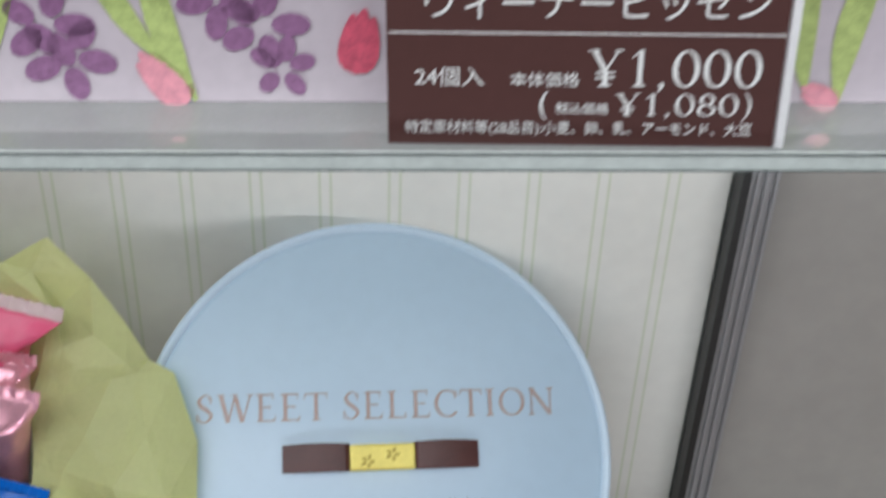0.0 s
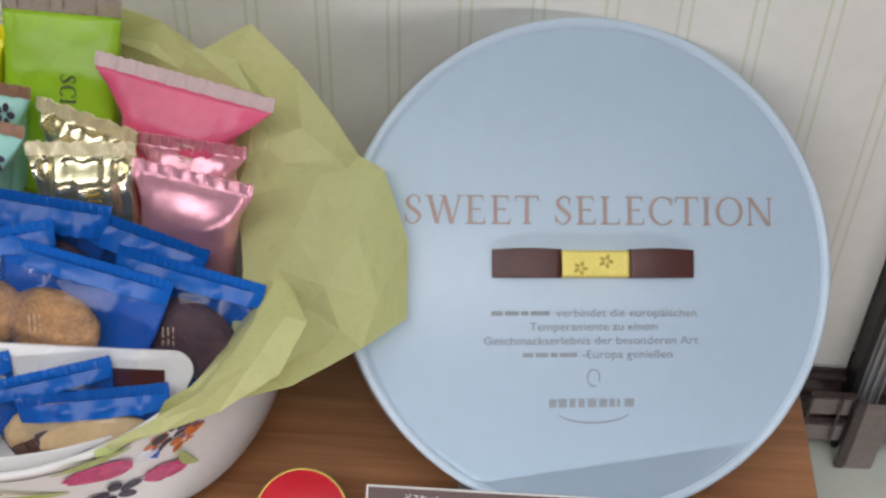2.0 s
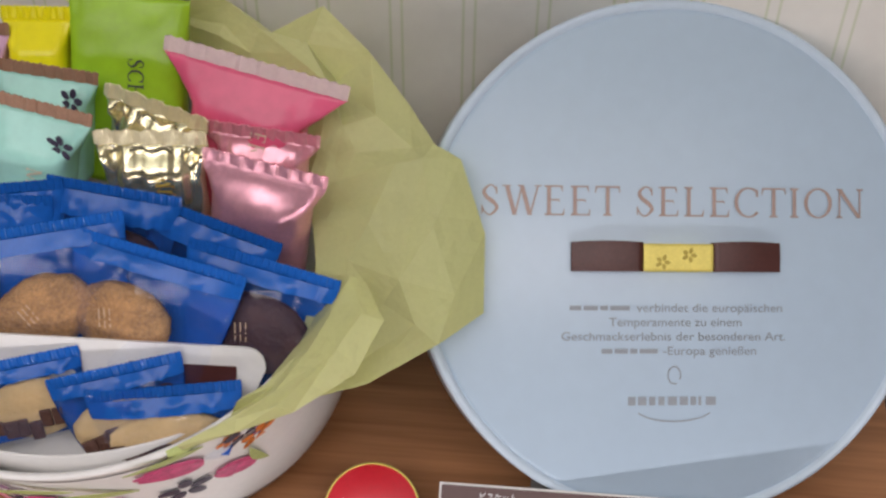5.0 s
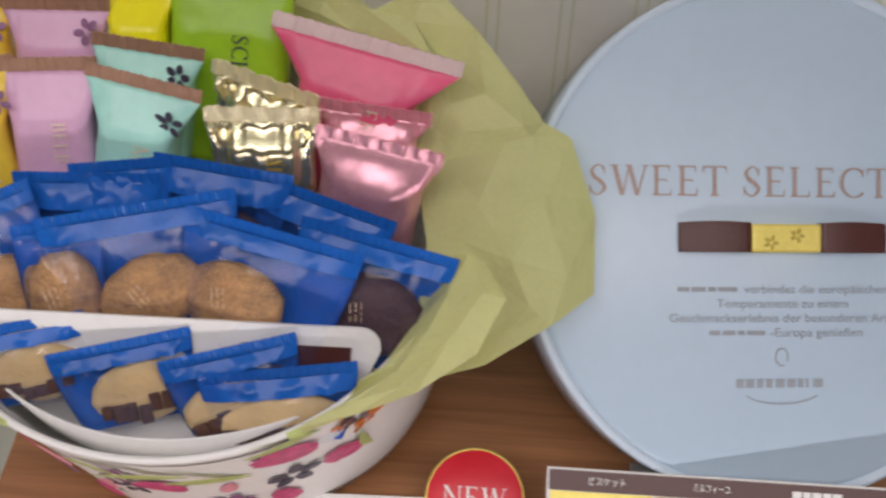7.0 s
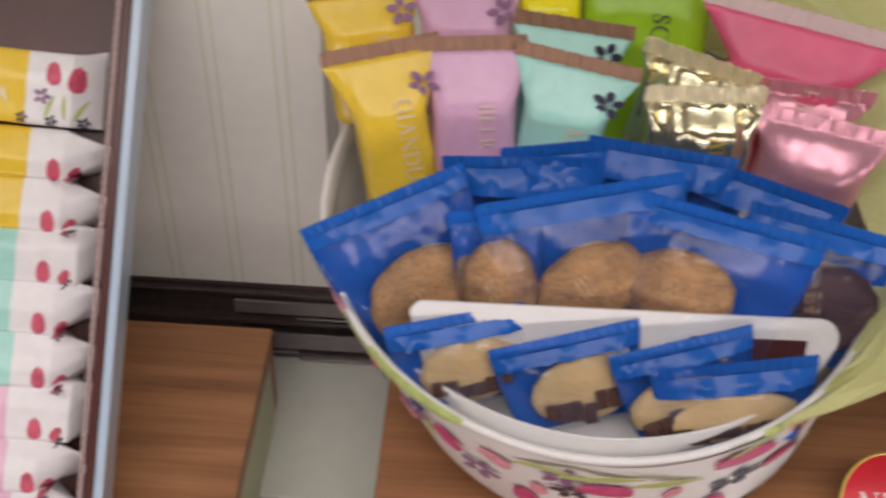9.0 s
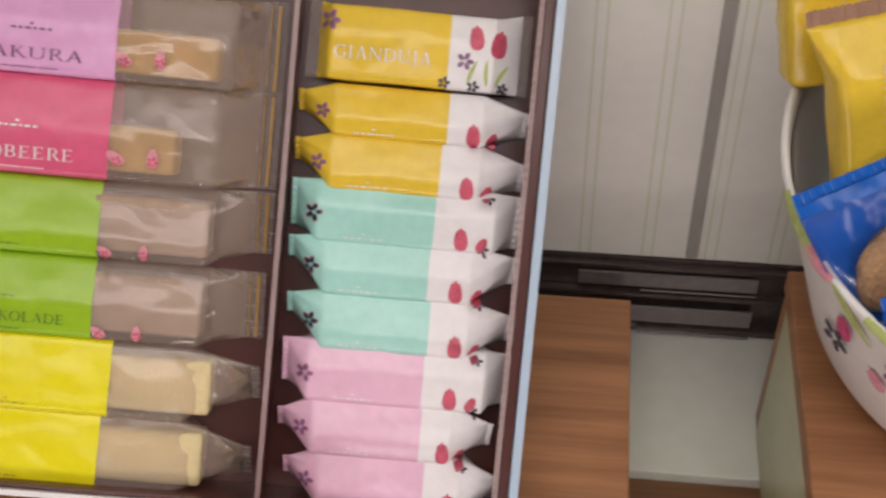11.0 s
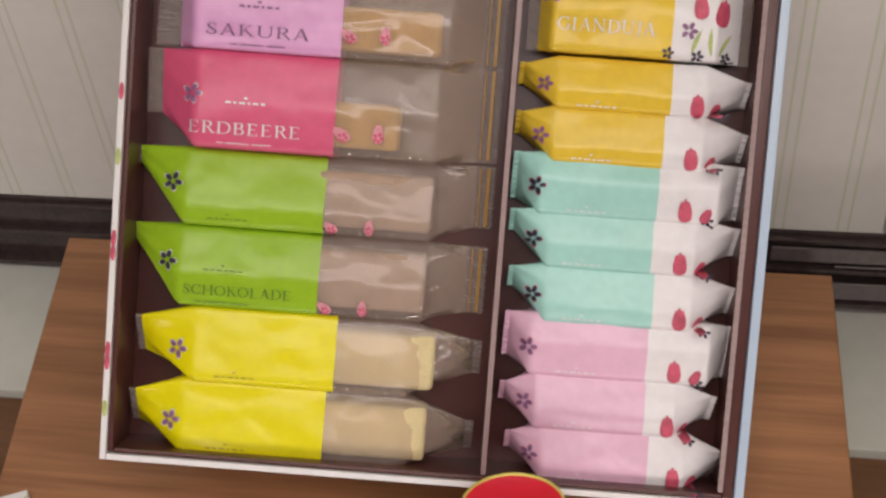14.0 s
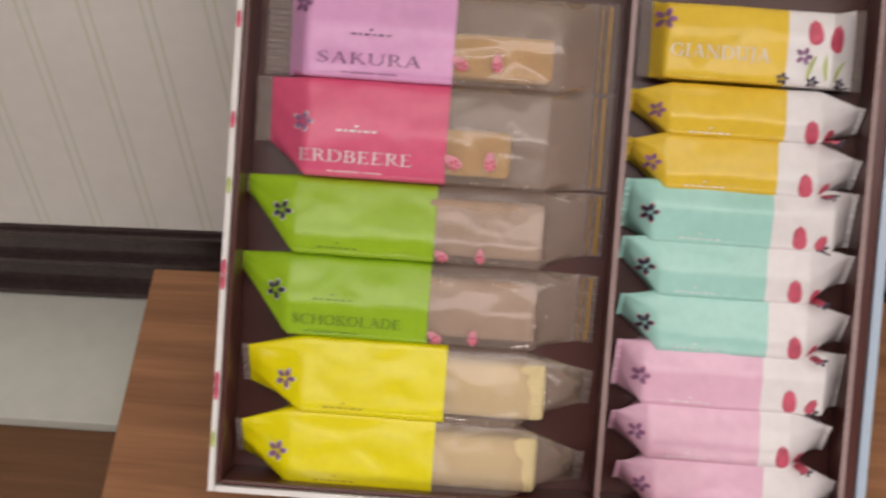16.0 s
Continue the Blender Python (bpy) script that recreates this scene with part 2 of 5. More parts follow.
M_GREY_TRACK = shader("grey_track_panel", (0.22, 0.19, 0.195), 0.15, 0.2, 0.12, 25)


# ---- mesh helpers ----
def crease(q, seed, fine=0.35):
    """Relief of flat facets with sharp folds between them, about -0.6 to 0.6."""
    q = Matrix.Rotation(seed * 1.7, 3, "Z") @ Matrix.Rotation(seed * 0.9, 3, "X") @ q
    a = noise.voronoi(q, distance_metric="MANHATTAN")[0]
    b = noise.voronoi(q * 2.3 + Vector((3.1, 7.7, seed)), distance_metric="MANHATTAN")[0]
    return (a[1] - a[0]) * 0.9 - 0.45 + fine * ((b[1] - b[0]) * 0.9 - 0.45)


def thing(name, label, category, m=None, group="", kind=""):
    o = new(name)
    o.empty_display_size = 0.01
    if m is not None:
        o.matrix_world = m
    return tagged(o, label, category, group, kind)


def part(name, bm, material, parent=None, label="", smooth=True):
    """Links a bmesh as one mesh object under a thing or a part."""
    me = bpy.data.meshes.new(name)
    bm.to_mesh(me)
    bm.free()
    me.materials.append(material)
    if smooth:
        me.shade_smooth()
    o = new(name, me)
    o.parent = parent
    return tagged(o, label)


def sheet_bm(rows, close_u=False, cap=False):
    """A bmesh skin over rows of points."""
    bm = bmesh.new()
    vs = [[bm.verts.new(p) for p in r] for r in rows]
    for a, b in zip(vs, vs[1:]):
        k = len(a)
        for i in range(k if close_u else k - 1):
            j = (i + 1) % k
            bm.faces.new((a[i], a[j], b[j], b[i]))
    if cap:
        for r in (vs[0], vs[-1]):
            bm.faces.new(r)
    bmesh.ops.recalc_face_normals(bm, faces=bm.faces)
    return bm


def slab_bm(lo, hi, bevel=0.001, segments=2):
    bm = bmesh.new()
    bmesh.ops.create_cube(bm, size=1)
    for v in bm.verts:
        v.co = Vector([lo[i] + (v.co[i] + 0.5) * (hi[i] - lo[i]) for i in range(3)])
    if bevel:
        bmesh.ops.bevel(bm, geom=bm.edges[:], offset=bevel, segments=segments, affect="EDGES", profile=0.7)
    return bm


def slab(name, lo, hi, material, parent=None, label="", bevel=0.001):
    return part(name, slab_bm(lo, hi, bevel), material, parent, label, smooth=False)


def lathe_bm(profile, n=96, lean=0.0):
    """A turned shape; lean: how far its middle moves sideways for each metre down."""
    rows = []
    for r, z in profile:
        rows.append([(r * math.cos(2 * math.pi * i / n) - lean * z, r * math.sin(2 * math.pi * i / n), z) for i in range(n)])
    return sheet_bm(rows, close_u=True)


def shape_bm(points, thick):
    """A flat outline in x and y, of some thickness."""
    bm = bmesh.new()
    f = bm.faces.new([bm.verts.new((x, y, 0)) for x, y in points])
    top = bmesh.ops.extrude_face_region(bm, geom=[f])
    for v in top["geom"]:
        if isinstance(v, bmesh.types.BMVert):
            v.co.z += thick
    bmesh.ops.recalc_face_normals(bm, faces=bm.faces)
    return bm


def oval(cx, cy, rx, ry, turn=0.0, n=16, tip=0.0):
    out = []
    for i in range(n):
        a = 2 * math.pi * i / n
        x, y = rx * math.cos(a) * (1 - tip * math.sin(a)), ry * math.sin(a)
        out.append((cx + x * math.cos(turn) - y * math.sin(turn), cy + x * math.sin(turn) + y * math.cos(turn)))
    return out


def merge(dst, src, m=None):
    me = bpy.data.meshes.new("tmp")
    src.to_mesh(me)
    src.free()
    if m is not None:
        me.transform(m)
    dst.from_mesh(me)
    bpy.data.meshes.remove(me)


def violet_bm(r, thick=0.0002, seed=0):
    """Five rounded petals round a point."""
    rng, bm = random.Random(seed), bmesh.new()
    for k in range(5):
        a = 2 * math.pi * k / 5 + rng.uniform(-0.15, 0.15)
        d = r * 0.62
        merge(bm, shape_bm(oval(d * math.cos(a), d * math.sin(a), r * rng.uniform(0.36, 0.46), r * 0.27, a, 12), thick))
    return bm


def tulip_bm(h, thick=0.0002, lean=0.0):
    bm = bmesh.new()
    for s in (-1, 0, 1):
        merge(bm, shape_bm(oval(s * h * 0.10, -abs(s) * h * 0.04, h * 0.19, h * (0.5 if s == 0 else 0.44), s * -0.10 + lean, 16, 0.45), thick * (2 if s == 0 else 1)))
    return bm


def leaf_bm(length, wide, bend, thick=0.0002, n=10):
    rows_l, rows_r = [], []
    for i in range(n + 1):
        s = i / n
        w = wide * math.sin(math.pi * min(0.98, s * 0.95 + 0.04)) * 0.5
        x, y = bend * s * s, length * s
        rows_l.append((x - w, y))
        rows_r.append((x + w, y))
    return shape_bm(rows_l + rows_r[::-1], thick)


def text_bm(body, size, thick=0.0001, width=0.0):
    """Letters in the built-in font, centred, as a mesh; width: squeezes them to that breadth."""
    cu = bpy.data.curves.new("letters", "FONT")
    cu.body, cu.size, cu.align_x, cu.align_y, cu.extrude, cu.resolution_u = body, size, "CENTER", "CENTER", thick, 3
    ob = bpy.data.objects.new("letters", cu)
    scene.collection.objects.link(ob)
    me = bpy.data.meshes.new_from_object(ob.evaluated_get(bpy.context.evaluated_depsgraph_get()))
    bm = bmesh.new()
    bm.from_mesh(me)
    bpy.data.objects.remove(ob)
    bpy.data.curves.remove(cu)
    bpy.data.meshes.remove(me)
    if width and bm.verts:
        xs = [v.co.x for v in bm.verts]
        k, c = width / (max(xs) - min(xs)), (max(xs) + min(xs)) / 2
        for v in bm.verts:
            v.co.x = (v.co.x - c) * k
    return bm


def ribbon(points, widths):
    """The outline of a pen stroke: points on its middle line and its breadth at each."""
    a, b = [], []
    for i, p in enumerate(points):
        q0, q1 = points[max(0, i - 1)], points[min(len(points) - 1, i + 1)]
        d = math.hypot(q1[0] - q0[0], q1[1] - q0[1]) or 1
        nx, ny = -(q1[1] - q0[1]) / d * widths[i] / 2, (q1[0] - q0[0]) / d * widths[i] / 2
        a.append((p[0] + nx, p[1] + ny))
        b.append((p[0] - nx, p[1] - ny))
    return a + b[::-1]


BOLD, HAIR = 0.115, 0.050


def stem(x, y0=0.0, y1=1.0, w=BOLD, feet="bt"):
    """An upright stroke with flat serifs."""
    out = [[(x - w / 2, y0), (x + w / 2, y0), (x + w / 2, y1), (x - w / 2, y1)]]
    for k, y, s in (("b", y0, 1), ("t", y1, -1)):
        if k in feet:
            out.append([(x - w / 2 - 0.085, y), (x + w / 2 + 0.085, y), (x + w / 2 + 0.075, y + s * 0.035), (x + w / 2, y + s * 0.075), (x - w / 2, y + s * 0.075), (x - w / 2 - 0.075, y + s * 0.035)][::s])
    return out


def bar(x0, x1, y, w=HAIR, beak=0):
    """A thin level stroke; beak: the height of the serif at its free end."""
    out = [[(x0, y - w / 2), (x1, y - w / 2), (x1, y + w / 2), (x0, y + w / 2)]]
    if beak:
        out.append([(x1 - 0.045, y), (x1 + 0.01, y - beak), (x1 + 0.025, y - beak), (x1 + 0.01, y + (w / 2 if beak > 0 else -w / 2))])
    return out


def slant(x0, y0, x1, y1, w):
    return [[(x0 - w / 2, y0), (x0 + w / 2, y0), (x1 + w / 2, y1), (x1 - w / 2, y1)]]


def bowl(cx, cy, rx, ry, a0=0, a1=360, n=26, w=BOLD):
    """A round stroke, broad at its sides and thin above and below."""
    ts = [radians(a0 + (a1 - a0) * k / n) for k in range(n + 1)]
    return [ribbon([(cx + rx * math.cos(t), cy + ry * math.sin(t)) for t in ts], [HAIR + (w - HAIR) * abs(math.cos(t)) ** 1.4 for t in ts])]


def ess(x, wide):
    knots = [(0.90, 0.78), (0.74, 0.95), (0.46, 0.985), (0.14, 0.80), (0.28, 0.60), (0.62, 0.46), (0.92, 0.24), (0.56, 0.012), (0.24, 0.06), (0.03, 0.24)]
    pen = [0.03, 0.045, 0.05, 0.105, 0.13, 0.135, 0.105, 0.05, 0.045, 0.03]
    pts, ws = [], []
    for i in range(len(knots) - 1):
        p = [knots[max(0, min(len(knots) - 1, i + k))] for k in (-1, 0, 1, 2)]
        for j in range(5):
            t = j / 5
            pts.append(tuple(0.5 * (2 * p[1][c] + (p[2][c] - p[0][c]) * t + (2 * p[0][c] - 5 * p[1][c] + 4 * p[2][c] - p[3][c]) * t * t + (3 * p[1][c] - p[0][c] - 3 * p[2][c] + p[3][c]) * t ** 3) for c in (0, 1)))
            ws.append(pen[i] + (pen[i + 1] - pen[i]) * t)
    pts.append(knots[-1])
    ws.append(pen[-1])
    return [ribbon([(x + px * wide, py) for px, py in pts], ws), [(x + 0.87 * wide, 0.70), (x + 0.95 * wide, 0.70), (x + 0.93 * wide, 0.98), (x + 0.87 * wide, 0.93)], [(x - 0.01, 0.02), (x + 0.05 * wide, 0.06), (x + 0.06 * wide, 0.32), (x - 0.01, 0.32)]]


def serif_glyph(c):
    """Strokes of one roman capital, figure or mark, one unit high, and its advance."""
    foot = lambda x, y, w: [[(x - w / 2, y - 0.018), (x + w / 2, y - 0.018), (x + w / 2, y + 0.018), (x - w / 2, y + 0.018)]]
    if c == "I":
        return stem(0.18), 0.42
    if c in "EFL":
        out = stem(0.17, feet="b" if c == "F" else "bt") + (bar(0.17, 0.62, 0.025, beak=-0.2) if c != "F" else [])
        return out + (bar(0.17, 0.57, 0.975, beak=0.18) + bar(0.2, 0.48, 0.52, beak=0.07) if c in "EF" else []), 0.74
    if c == "T":
        return stem(0.38, feet="b") + bar(0.38, 0.74, 0.975, beak=0.2) + [[(0.76 - x, y) for x, y in q[::-1]] for q in bar(0.38, 0.74, 0.975, beak=0.2)], 0.80
    if c == "O":
        return bowl(0.46, 0.5, 0.39, 0.49), 0.94
    if c == "0":
        return bowl(0.32, 0.5, 0.25, 0.49), 0.64
    if c == "8":
        return bowl(0.32, 0.745, 0.19, 0.23) + bowl(0.32, 0.26, 0.24, 0.24), 0.64
    if c == "1":
        return stem(0.32, feet="b") + slant(0.14, 0.80, 0.29, 0.97, 0.05), 0.62
    if c == ",":
        return [ribbon([(0.12, 0.10), (0.16, 0.02), (0.10, -0.14)], [0.13, 0.10, 0.02])], 0.30
    if c in "()":
        q = ribbon([(0.30, 1.12), (0.14, 0.78), (0.10, 0.45), (0.14, 0.12), (0.30, -0.22)], [0.03, 0.07, 0.09, 0.07, 0.03])
        return [[(0.40 - x, y) for x, y in q[::-1]] if c == ")" else q], 0.42
    if c == "¥":
        return stem(0.36, 0.0, 0.45, feet="b") + slant(0.36, 0.42, 0.08, 1.0, 0.12) + slant(0.36, 0.42, 0.64, 1.0, 0.05) + foot(0.08, 0.98, 0.26) + foot(0.64, 0.98, 0.22) + bar(0.14, 0.58, 0.38) + bar(0.14, 0.58, 0.24), 0.76
    if c in "CG":
        out = bowl(0.46, 0.5, 0.39, 0.49, 48, 318) + [[(0.70, 0.70), (0.76, 0.70), (0.76, 0.97), (0.70, 0.90)]]
        return out + (stem(0.74, 0.06, 0.44, 0.10, "t") if c == "G" else []), 0.90 if c == "G" else 0.82
    if c == "S":
        return ess(0.04, 0.50), 0.62
    if c == "N":
        return stem(0.15, w=HAIR) + stem(0.80, w=HAIR, feet="t") + slant(0.15, 0.98, 0.79, 0.0, 0.14), 0.96
    if c == "W":
        out = slant(0.12, 1.0, 0.36, 0.0, 0.13) + slant(0.58, 0.98, 0.37, 0.0, 0.05) + slant(0.58, 0.98, 0.82, 0.0, 0.13) + slant(1.08, 1.0, 0.83, 0.0, 0.05)
        return out + foot(0.12, 0.98, 0.28) + foot(0.55, 0.98, 0.20) + foot(1.08, 0.98, 0.22), 1.18
    if c == "A":
        return slant(0.12, 0.0, 0.42, 1.0, 0.05) + slant(0.72, 0.0, 0.42, 1.0, 0.13) + bar(0.22, 0.62, 0.34) + foot(0.12, 0.018, 0.24) + foot(0.72, 0.018, 0.28), 0.86
    if c == "K":
        return stem(0.17) + slant(0.24, 0.45, 0.62, 0.98, 0.05) + slant(0.36, 0.58, 0.72, 0.02, 0.13) + foot(0.62, 0.98, 0.22) + foot(0.74, 0.018, 0.24), 0.84
    if c in "RBD":
        if c == "D":
            return stem(0.17) + bar(0.17, 0.42, 0.975) + bar(0.17, 0.42, 0.025) + bowl(0.40, 0.5, 0.40, 0.475, -90, 90, 14), 0.90
        out = stem(0.17) + bar(0.17, 0.36, 0.975) + bar(0.17, 0.38, 0.52) + bowl(0.35, 0.7475, 0.22, 0.2275, -90, 90, 12)
        if c == "R":
            return out + slant(0.38, 0.52, 0.70, 0.0, 0.12) + foot(0.74, 0.018, 0.18), 0.80
        return out + bar(0.17, 0.38, 0.025) + bowl(0.37, 0.2725, 0.26, 0.2475, -90, 90, 12), 0.76
    if c == "H":
        return stem(0.17) + stem(0.78) + bar(0.17, 0.78, 0.52), 0.96
    if c == "M":
        return stem(0.15, w=HAIR) + stem(0.98) + slant(0.17, 0.98, 0.55, 0.02, 0.13) + slant(0.94, 0.98, 0.56, 0.02, 0.05), 1.16
    if c == "U":
        return stem(0.17, 0.34, feet="t") + stem(0.76, 0.34, w=HAIR, feet="t") + bowl(0.453, 0.34, 0.295, 0.32, 180, 360, 16, 0.10), 0.92
    if c == "J":
        return stem(0.26, 0.2, feet="t") + [ribbon([(0.26, 0.22), (0.24, 0.02), (0.14, -0.12), (0.0, -0.14)], [BOLD, 0.09, 0.06, 0.05])], 0.44
    return [], 0.34


def serif_bm(body, size, thick=0.0001, width=0.0, spacing=0.06):
    """Roman letters with thick and thin strokes, centred; size: the height of a capital."""
    bm, x, k = bmesh.new(), 0.0, 0
    for c in body:
        strokes, advance = serif_glyph(c)
        for outline in strokes:
            k += 1
            merge(bm, shape_bm([((x + px) * size, (py - 0.5) * size) for px, py in outline], thick * (1 + 0.12 * (k % 5))))
        x += advance + spacing
    xs = [v.co.x for v in bm.verts]
    f, c = (width / (max(xs) - min(xs))) if width else 1.0, (max(xs) + min(xs)) / 2
    for v in bm.verts:
        v.co.x = (v.co.x - c) * f
    return bm


def drape(bm, skin, m, off=0.0003):
    """Lays a flat print on the front of a skin: both in the thing's own space."""
    if len(bm.verts) < 400:
        bmesh.ops.triangulate(bm, faces=bm.faces[:])
        bmesh.ops.subdivide_edges(bm, edges=[e for e in bm.edges if e.calc_length() > 0.0012], cuts=2, use_grid_fill=True)
    for v in bm.verts:
        p = m @ v.co
        hit = skin.ray_cast(Vector((p.x, p.y, 0.2)), Vector((0, 0, -1)))
        if hit[0] is not None:
            p.z = hit[0].z + off + v.co.z
        v.co = p
    return bm


def bars_bm(rows, gap, height, thick=0.0001):
    """Rows of plain bars in place of small print: each row a list of bar lengths."""
    bm = bmesh.new()
    for i, row in enumerate(rows):
        total = sum(row) + gap * 0.5 * (len(row) - 1)
        x = -total / 2
        for b in row:
            merge(bm, slab_bm((x, -i * gap - height / 2, 0), (x + b, -i * gap + height / 2, thick), 0))
            x += b + gap * 0.5
    return bm


def put(ob, m):
    ob.matrix_local = m
    return ob


# ---- the showcase: base, back wall, sliding-door track, post, upper glass shelf ----
def setting(ob, label, category):
    return tagged(ob, label, category, kind="structure")


setting(slab("wall_back", (-1.6, 0.090, 0.053), (0.168, 0.108, 1.05), M_PAPER), "cream wallpaper with pairs of thin green stripes", "wall")
setting(slab("wall_side_panel", (0.1870, 0.092, 0.053), (0.9, 0.108, 1.05), M_PANEL), "plain grey sliding door panel beside the post", "wall")
setting(slab("wall_left", (-1.62, -0.5, -0.03), (-1.601, 0.1, 1.05), M_PANEL), "grey end panel of the showcase", "wall")
setting(slab("wall_right", (0.901, -0.5, -0.03), (0.92, 0.1, 1.05), M_PANEL), "grey end panel of the showcase", "wall")
setting(slab("ceiling", (-1.62, -0.24, 1.051), (0.92, 0.1, 1.07), M_WHITE), "white top panel of the showcase", "ceiling")
setting(slab("floor", (-1.6, -0.012, -0.012), (0.9, 0.118, 0.0), M_BASE), "pale grey-green glossy base board of the showcase", "floor")
setting(slab("floor_front", (-1.6, -0.55, -0.03), (0.9, -0.0125, -0.006), M_WOOD_LOW), "brown wooden front part of the showcase base", "floor")
setting(slab("ground", (-40, -40, -0.93), (40, 40, -0.9), M_BASE), "pale shop floor under the showcase", "ground")
seam = setting(slab("trim", (-0.372, 0.0875, 0.056), (-0.366, 0.0905, 1.0), M_PANEL, None, "", 0.0006), "thin grey joint between two wallpapered doors", "trim")

track = tagged(put(new("door_track"), pose(0, 0.006, 0)), "dark glossy sliding-door track with grey metal edges", "door track", kind="structure")
slab("track_bed", (-1.6, 0.083, 0.0005), (0.9, 0.099, 0.0525), M_RAIL, track, "", 0.0008)
for z, y, h in ((0.0500, 0.079, 0.003), (0.030, 0.078, 0.003), (0.006, 0.076, 0.004)):
    slab("track_rib", (-1.6, y, z - h), (0.9, 0.0829, z), M_RAIL, track, "", 0.0008)
for z, y in ((0.0345, 0.0765), (0.0215, 0.0765), (0.0025, 0.0745)):
    slab("track_edge", (-0.394, y, z - 0.0008), (-0.332, 0.0775, z), M_RAIL_EDGE, track, "bright metal edge strip", 0.0003)
    slab("track_edge", (-0.428, y + 0.001, z + 0.004), (-0.394, 0.0775, z + 0.0046), M_RAIL_EDGE, track, "bright metal edge strip", 0.0002)

for z0, z1 in ((0.0365, 0.0460), (0.0085, 0.0205)):
    slab("track_panel", (-0.428, 0.0770, z0), (-0.332, 0.0785, z1), M_GREY_TRACK, track, "glossy grey end piece", 0.0005)

post = tagged(put(new("post"), pose(0, 0.006, 0)), "grooved aluminium upright with a black edge strip", "post", kind="structure")
slab("black_strip", (0.1685, 0.068, 0.0), (0.1725, 0.083, 1.05), M_BLACK, post, "black rubber edge", 0.0008)
slab("upright", (0.1728, 0.070, 0.0), (0.1866, 0.083, 1.05), M_ALU, post, "", 0.0008)
for x in (0.1748, 0.1790, 0.1838):
    slab("groove_lip", (x, 0.0672, 0.0), (x + 0.0016, 0.0698, 1.05), M_ALU, post, "", 0.0006)
foot = thing("post_bracket", "dark translucent plastic bracket round the foot of the post", "bracket")
for z in (0.042, 0.019):
    for x0, x1 in ((0.143, 0.1675), (0.1900, 0.2180)):
        slab("arm", (x0, 0.064, z), (x1, 0.0665, z + 0.0145), M_BRACKET, foot, "", 0.0012)
        slab("arm_edge", (x0, 0.0625, z + 0.0150), (x1, 0.0665, z + 0.0175), M_RAIL, foot, "dark upper edge", 0.0006)
for x in (0.143, 0.160, 0.2155):
    slab("rib", (x, 0.0612, 0.020), (x + 0.0016, 0.0623, 0.060), M_RAIL, foot, "", 0.0005)
slab("sleeve", (0.1680, 0.0585, 0.0005), (0.1735, 0.0624, 0.060), M_RAIL, foot, "", 0.0012)
slab("sleeve", (0.1737, 0.0590, 0.0005), (0.1895, 0.0624, 0.056), M_BRACKET, foot, "", 0.0012)


def plinth(x0, x1, y0, y1, h, label, taper=0.0):
    p = thing("display_plinth", label, "plinth")
    bm = slab_bm((x0, y0, h - 0.012), (x1, y1, h), 0.0016, 3)
    for v in bm.verts:
        if v.co.x < (x0 + x1) / 2:
            v.co.x += taper * (y1 - v.co.y)
    part("top_panel", bm, M_WOOD, p, "", False)
    slab("front_panel", (x0 + 0.03, y0 + 0.001, 0.0002), (x1 - 0.001, y0 + 0.012, h - 0.0122), M_WOOD, p)
    slab("back_panel", (x0 + 0.001, y1 - 0.012, 0.0002), (x1 - 0.001, y1 - 0.001, h - 0.0122), M_WOOD, p)
    slab("side_panel", (x1 - 0.012, y0 + 0.0125, 0.0002), (x1 - 0.0004, y1 - 0.0125, h - 0.0122), M_OLIVE, p, "olive-grey laminate side")
    bm = slab_bm((x0 + 0.0004, y0 + 0.0125, 0.0002), (x0 + 0.012, y1 - 0.0125, h - 0.0122), 0.001)
    for v in bm.verts:
        v.co.x += taper * (y1 - v.co.y)
    part("side_panel", bm, M_OLIVE, p, "olive-grey laminate side", False)
    return p


plinth(-0.812, -0.4005, -0.19, 0.053, 0.058, "low reddish-brown wooden display plinth", 0.15)
plinth(-0.3315, 0.1200, -0.19, 0.030, 0.110, "taller reddish-brown wooden display plinth with grain along it")

# upper glass shelf and what stands on it
SHELF = Matrix.Translation((0.0080, -0.1701, 0.4972)) @ Matrix.Rotation(radians(-2.0), 4, "Y") @ Matrix.Scale(0.598, 4)
shelf = thing("glass_shelf", "clear greenish glass shelf with polished front edge", "shelf", SHELF)
pane = slab("pane", (-2.4, -0.0482, 0.0), (1.3, 0.430, 0.0075), M_GLASS, shelf, "", 0.0008)
pane.visible_shadow = False
slab("front_edge", (-2.4, -0.0500, 0.0), (1.3, -0.0484, 0.0075), M_GLASS_EDGE, shelf, "polished glass edge", 0.0007)
for z in (0.0002, 0.0068):
    slab("edge_line", (-2.4, -0.0506, z), (1.3, -0.0501, z + 0.0006), M_GLASS_LINE, shelf, "dark line along the glass edge", 0)


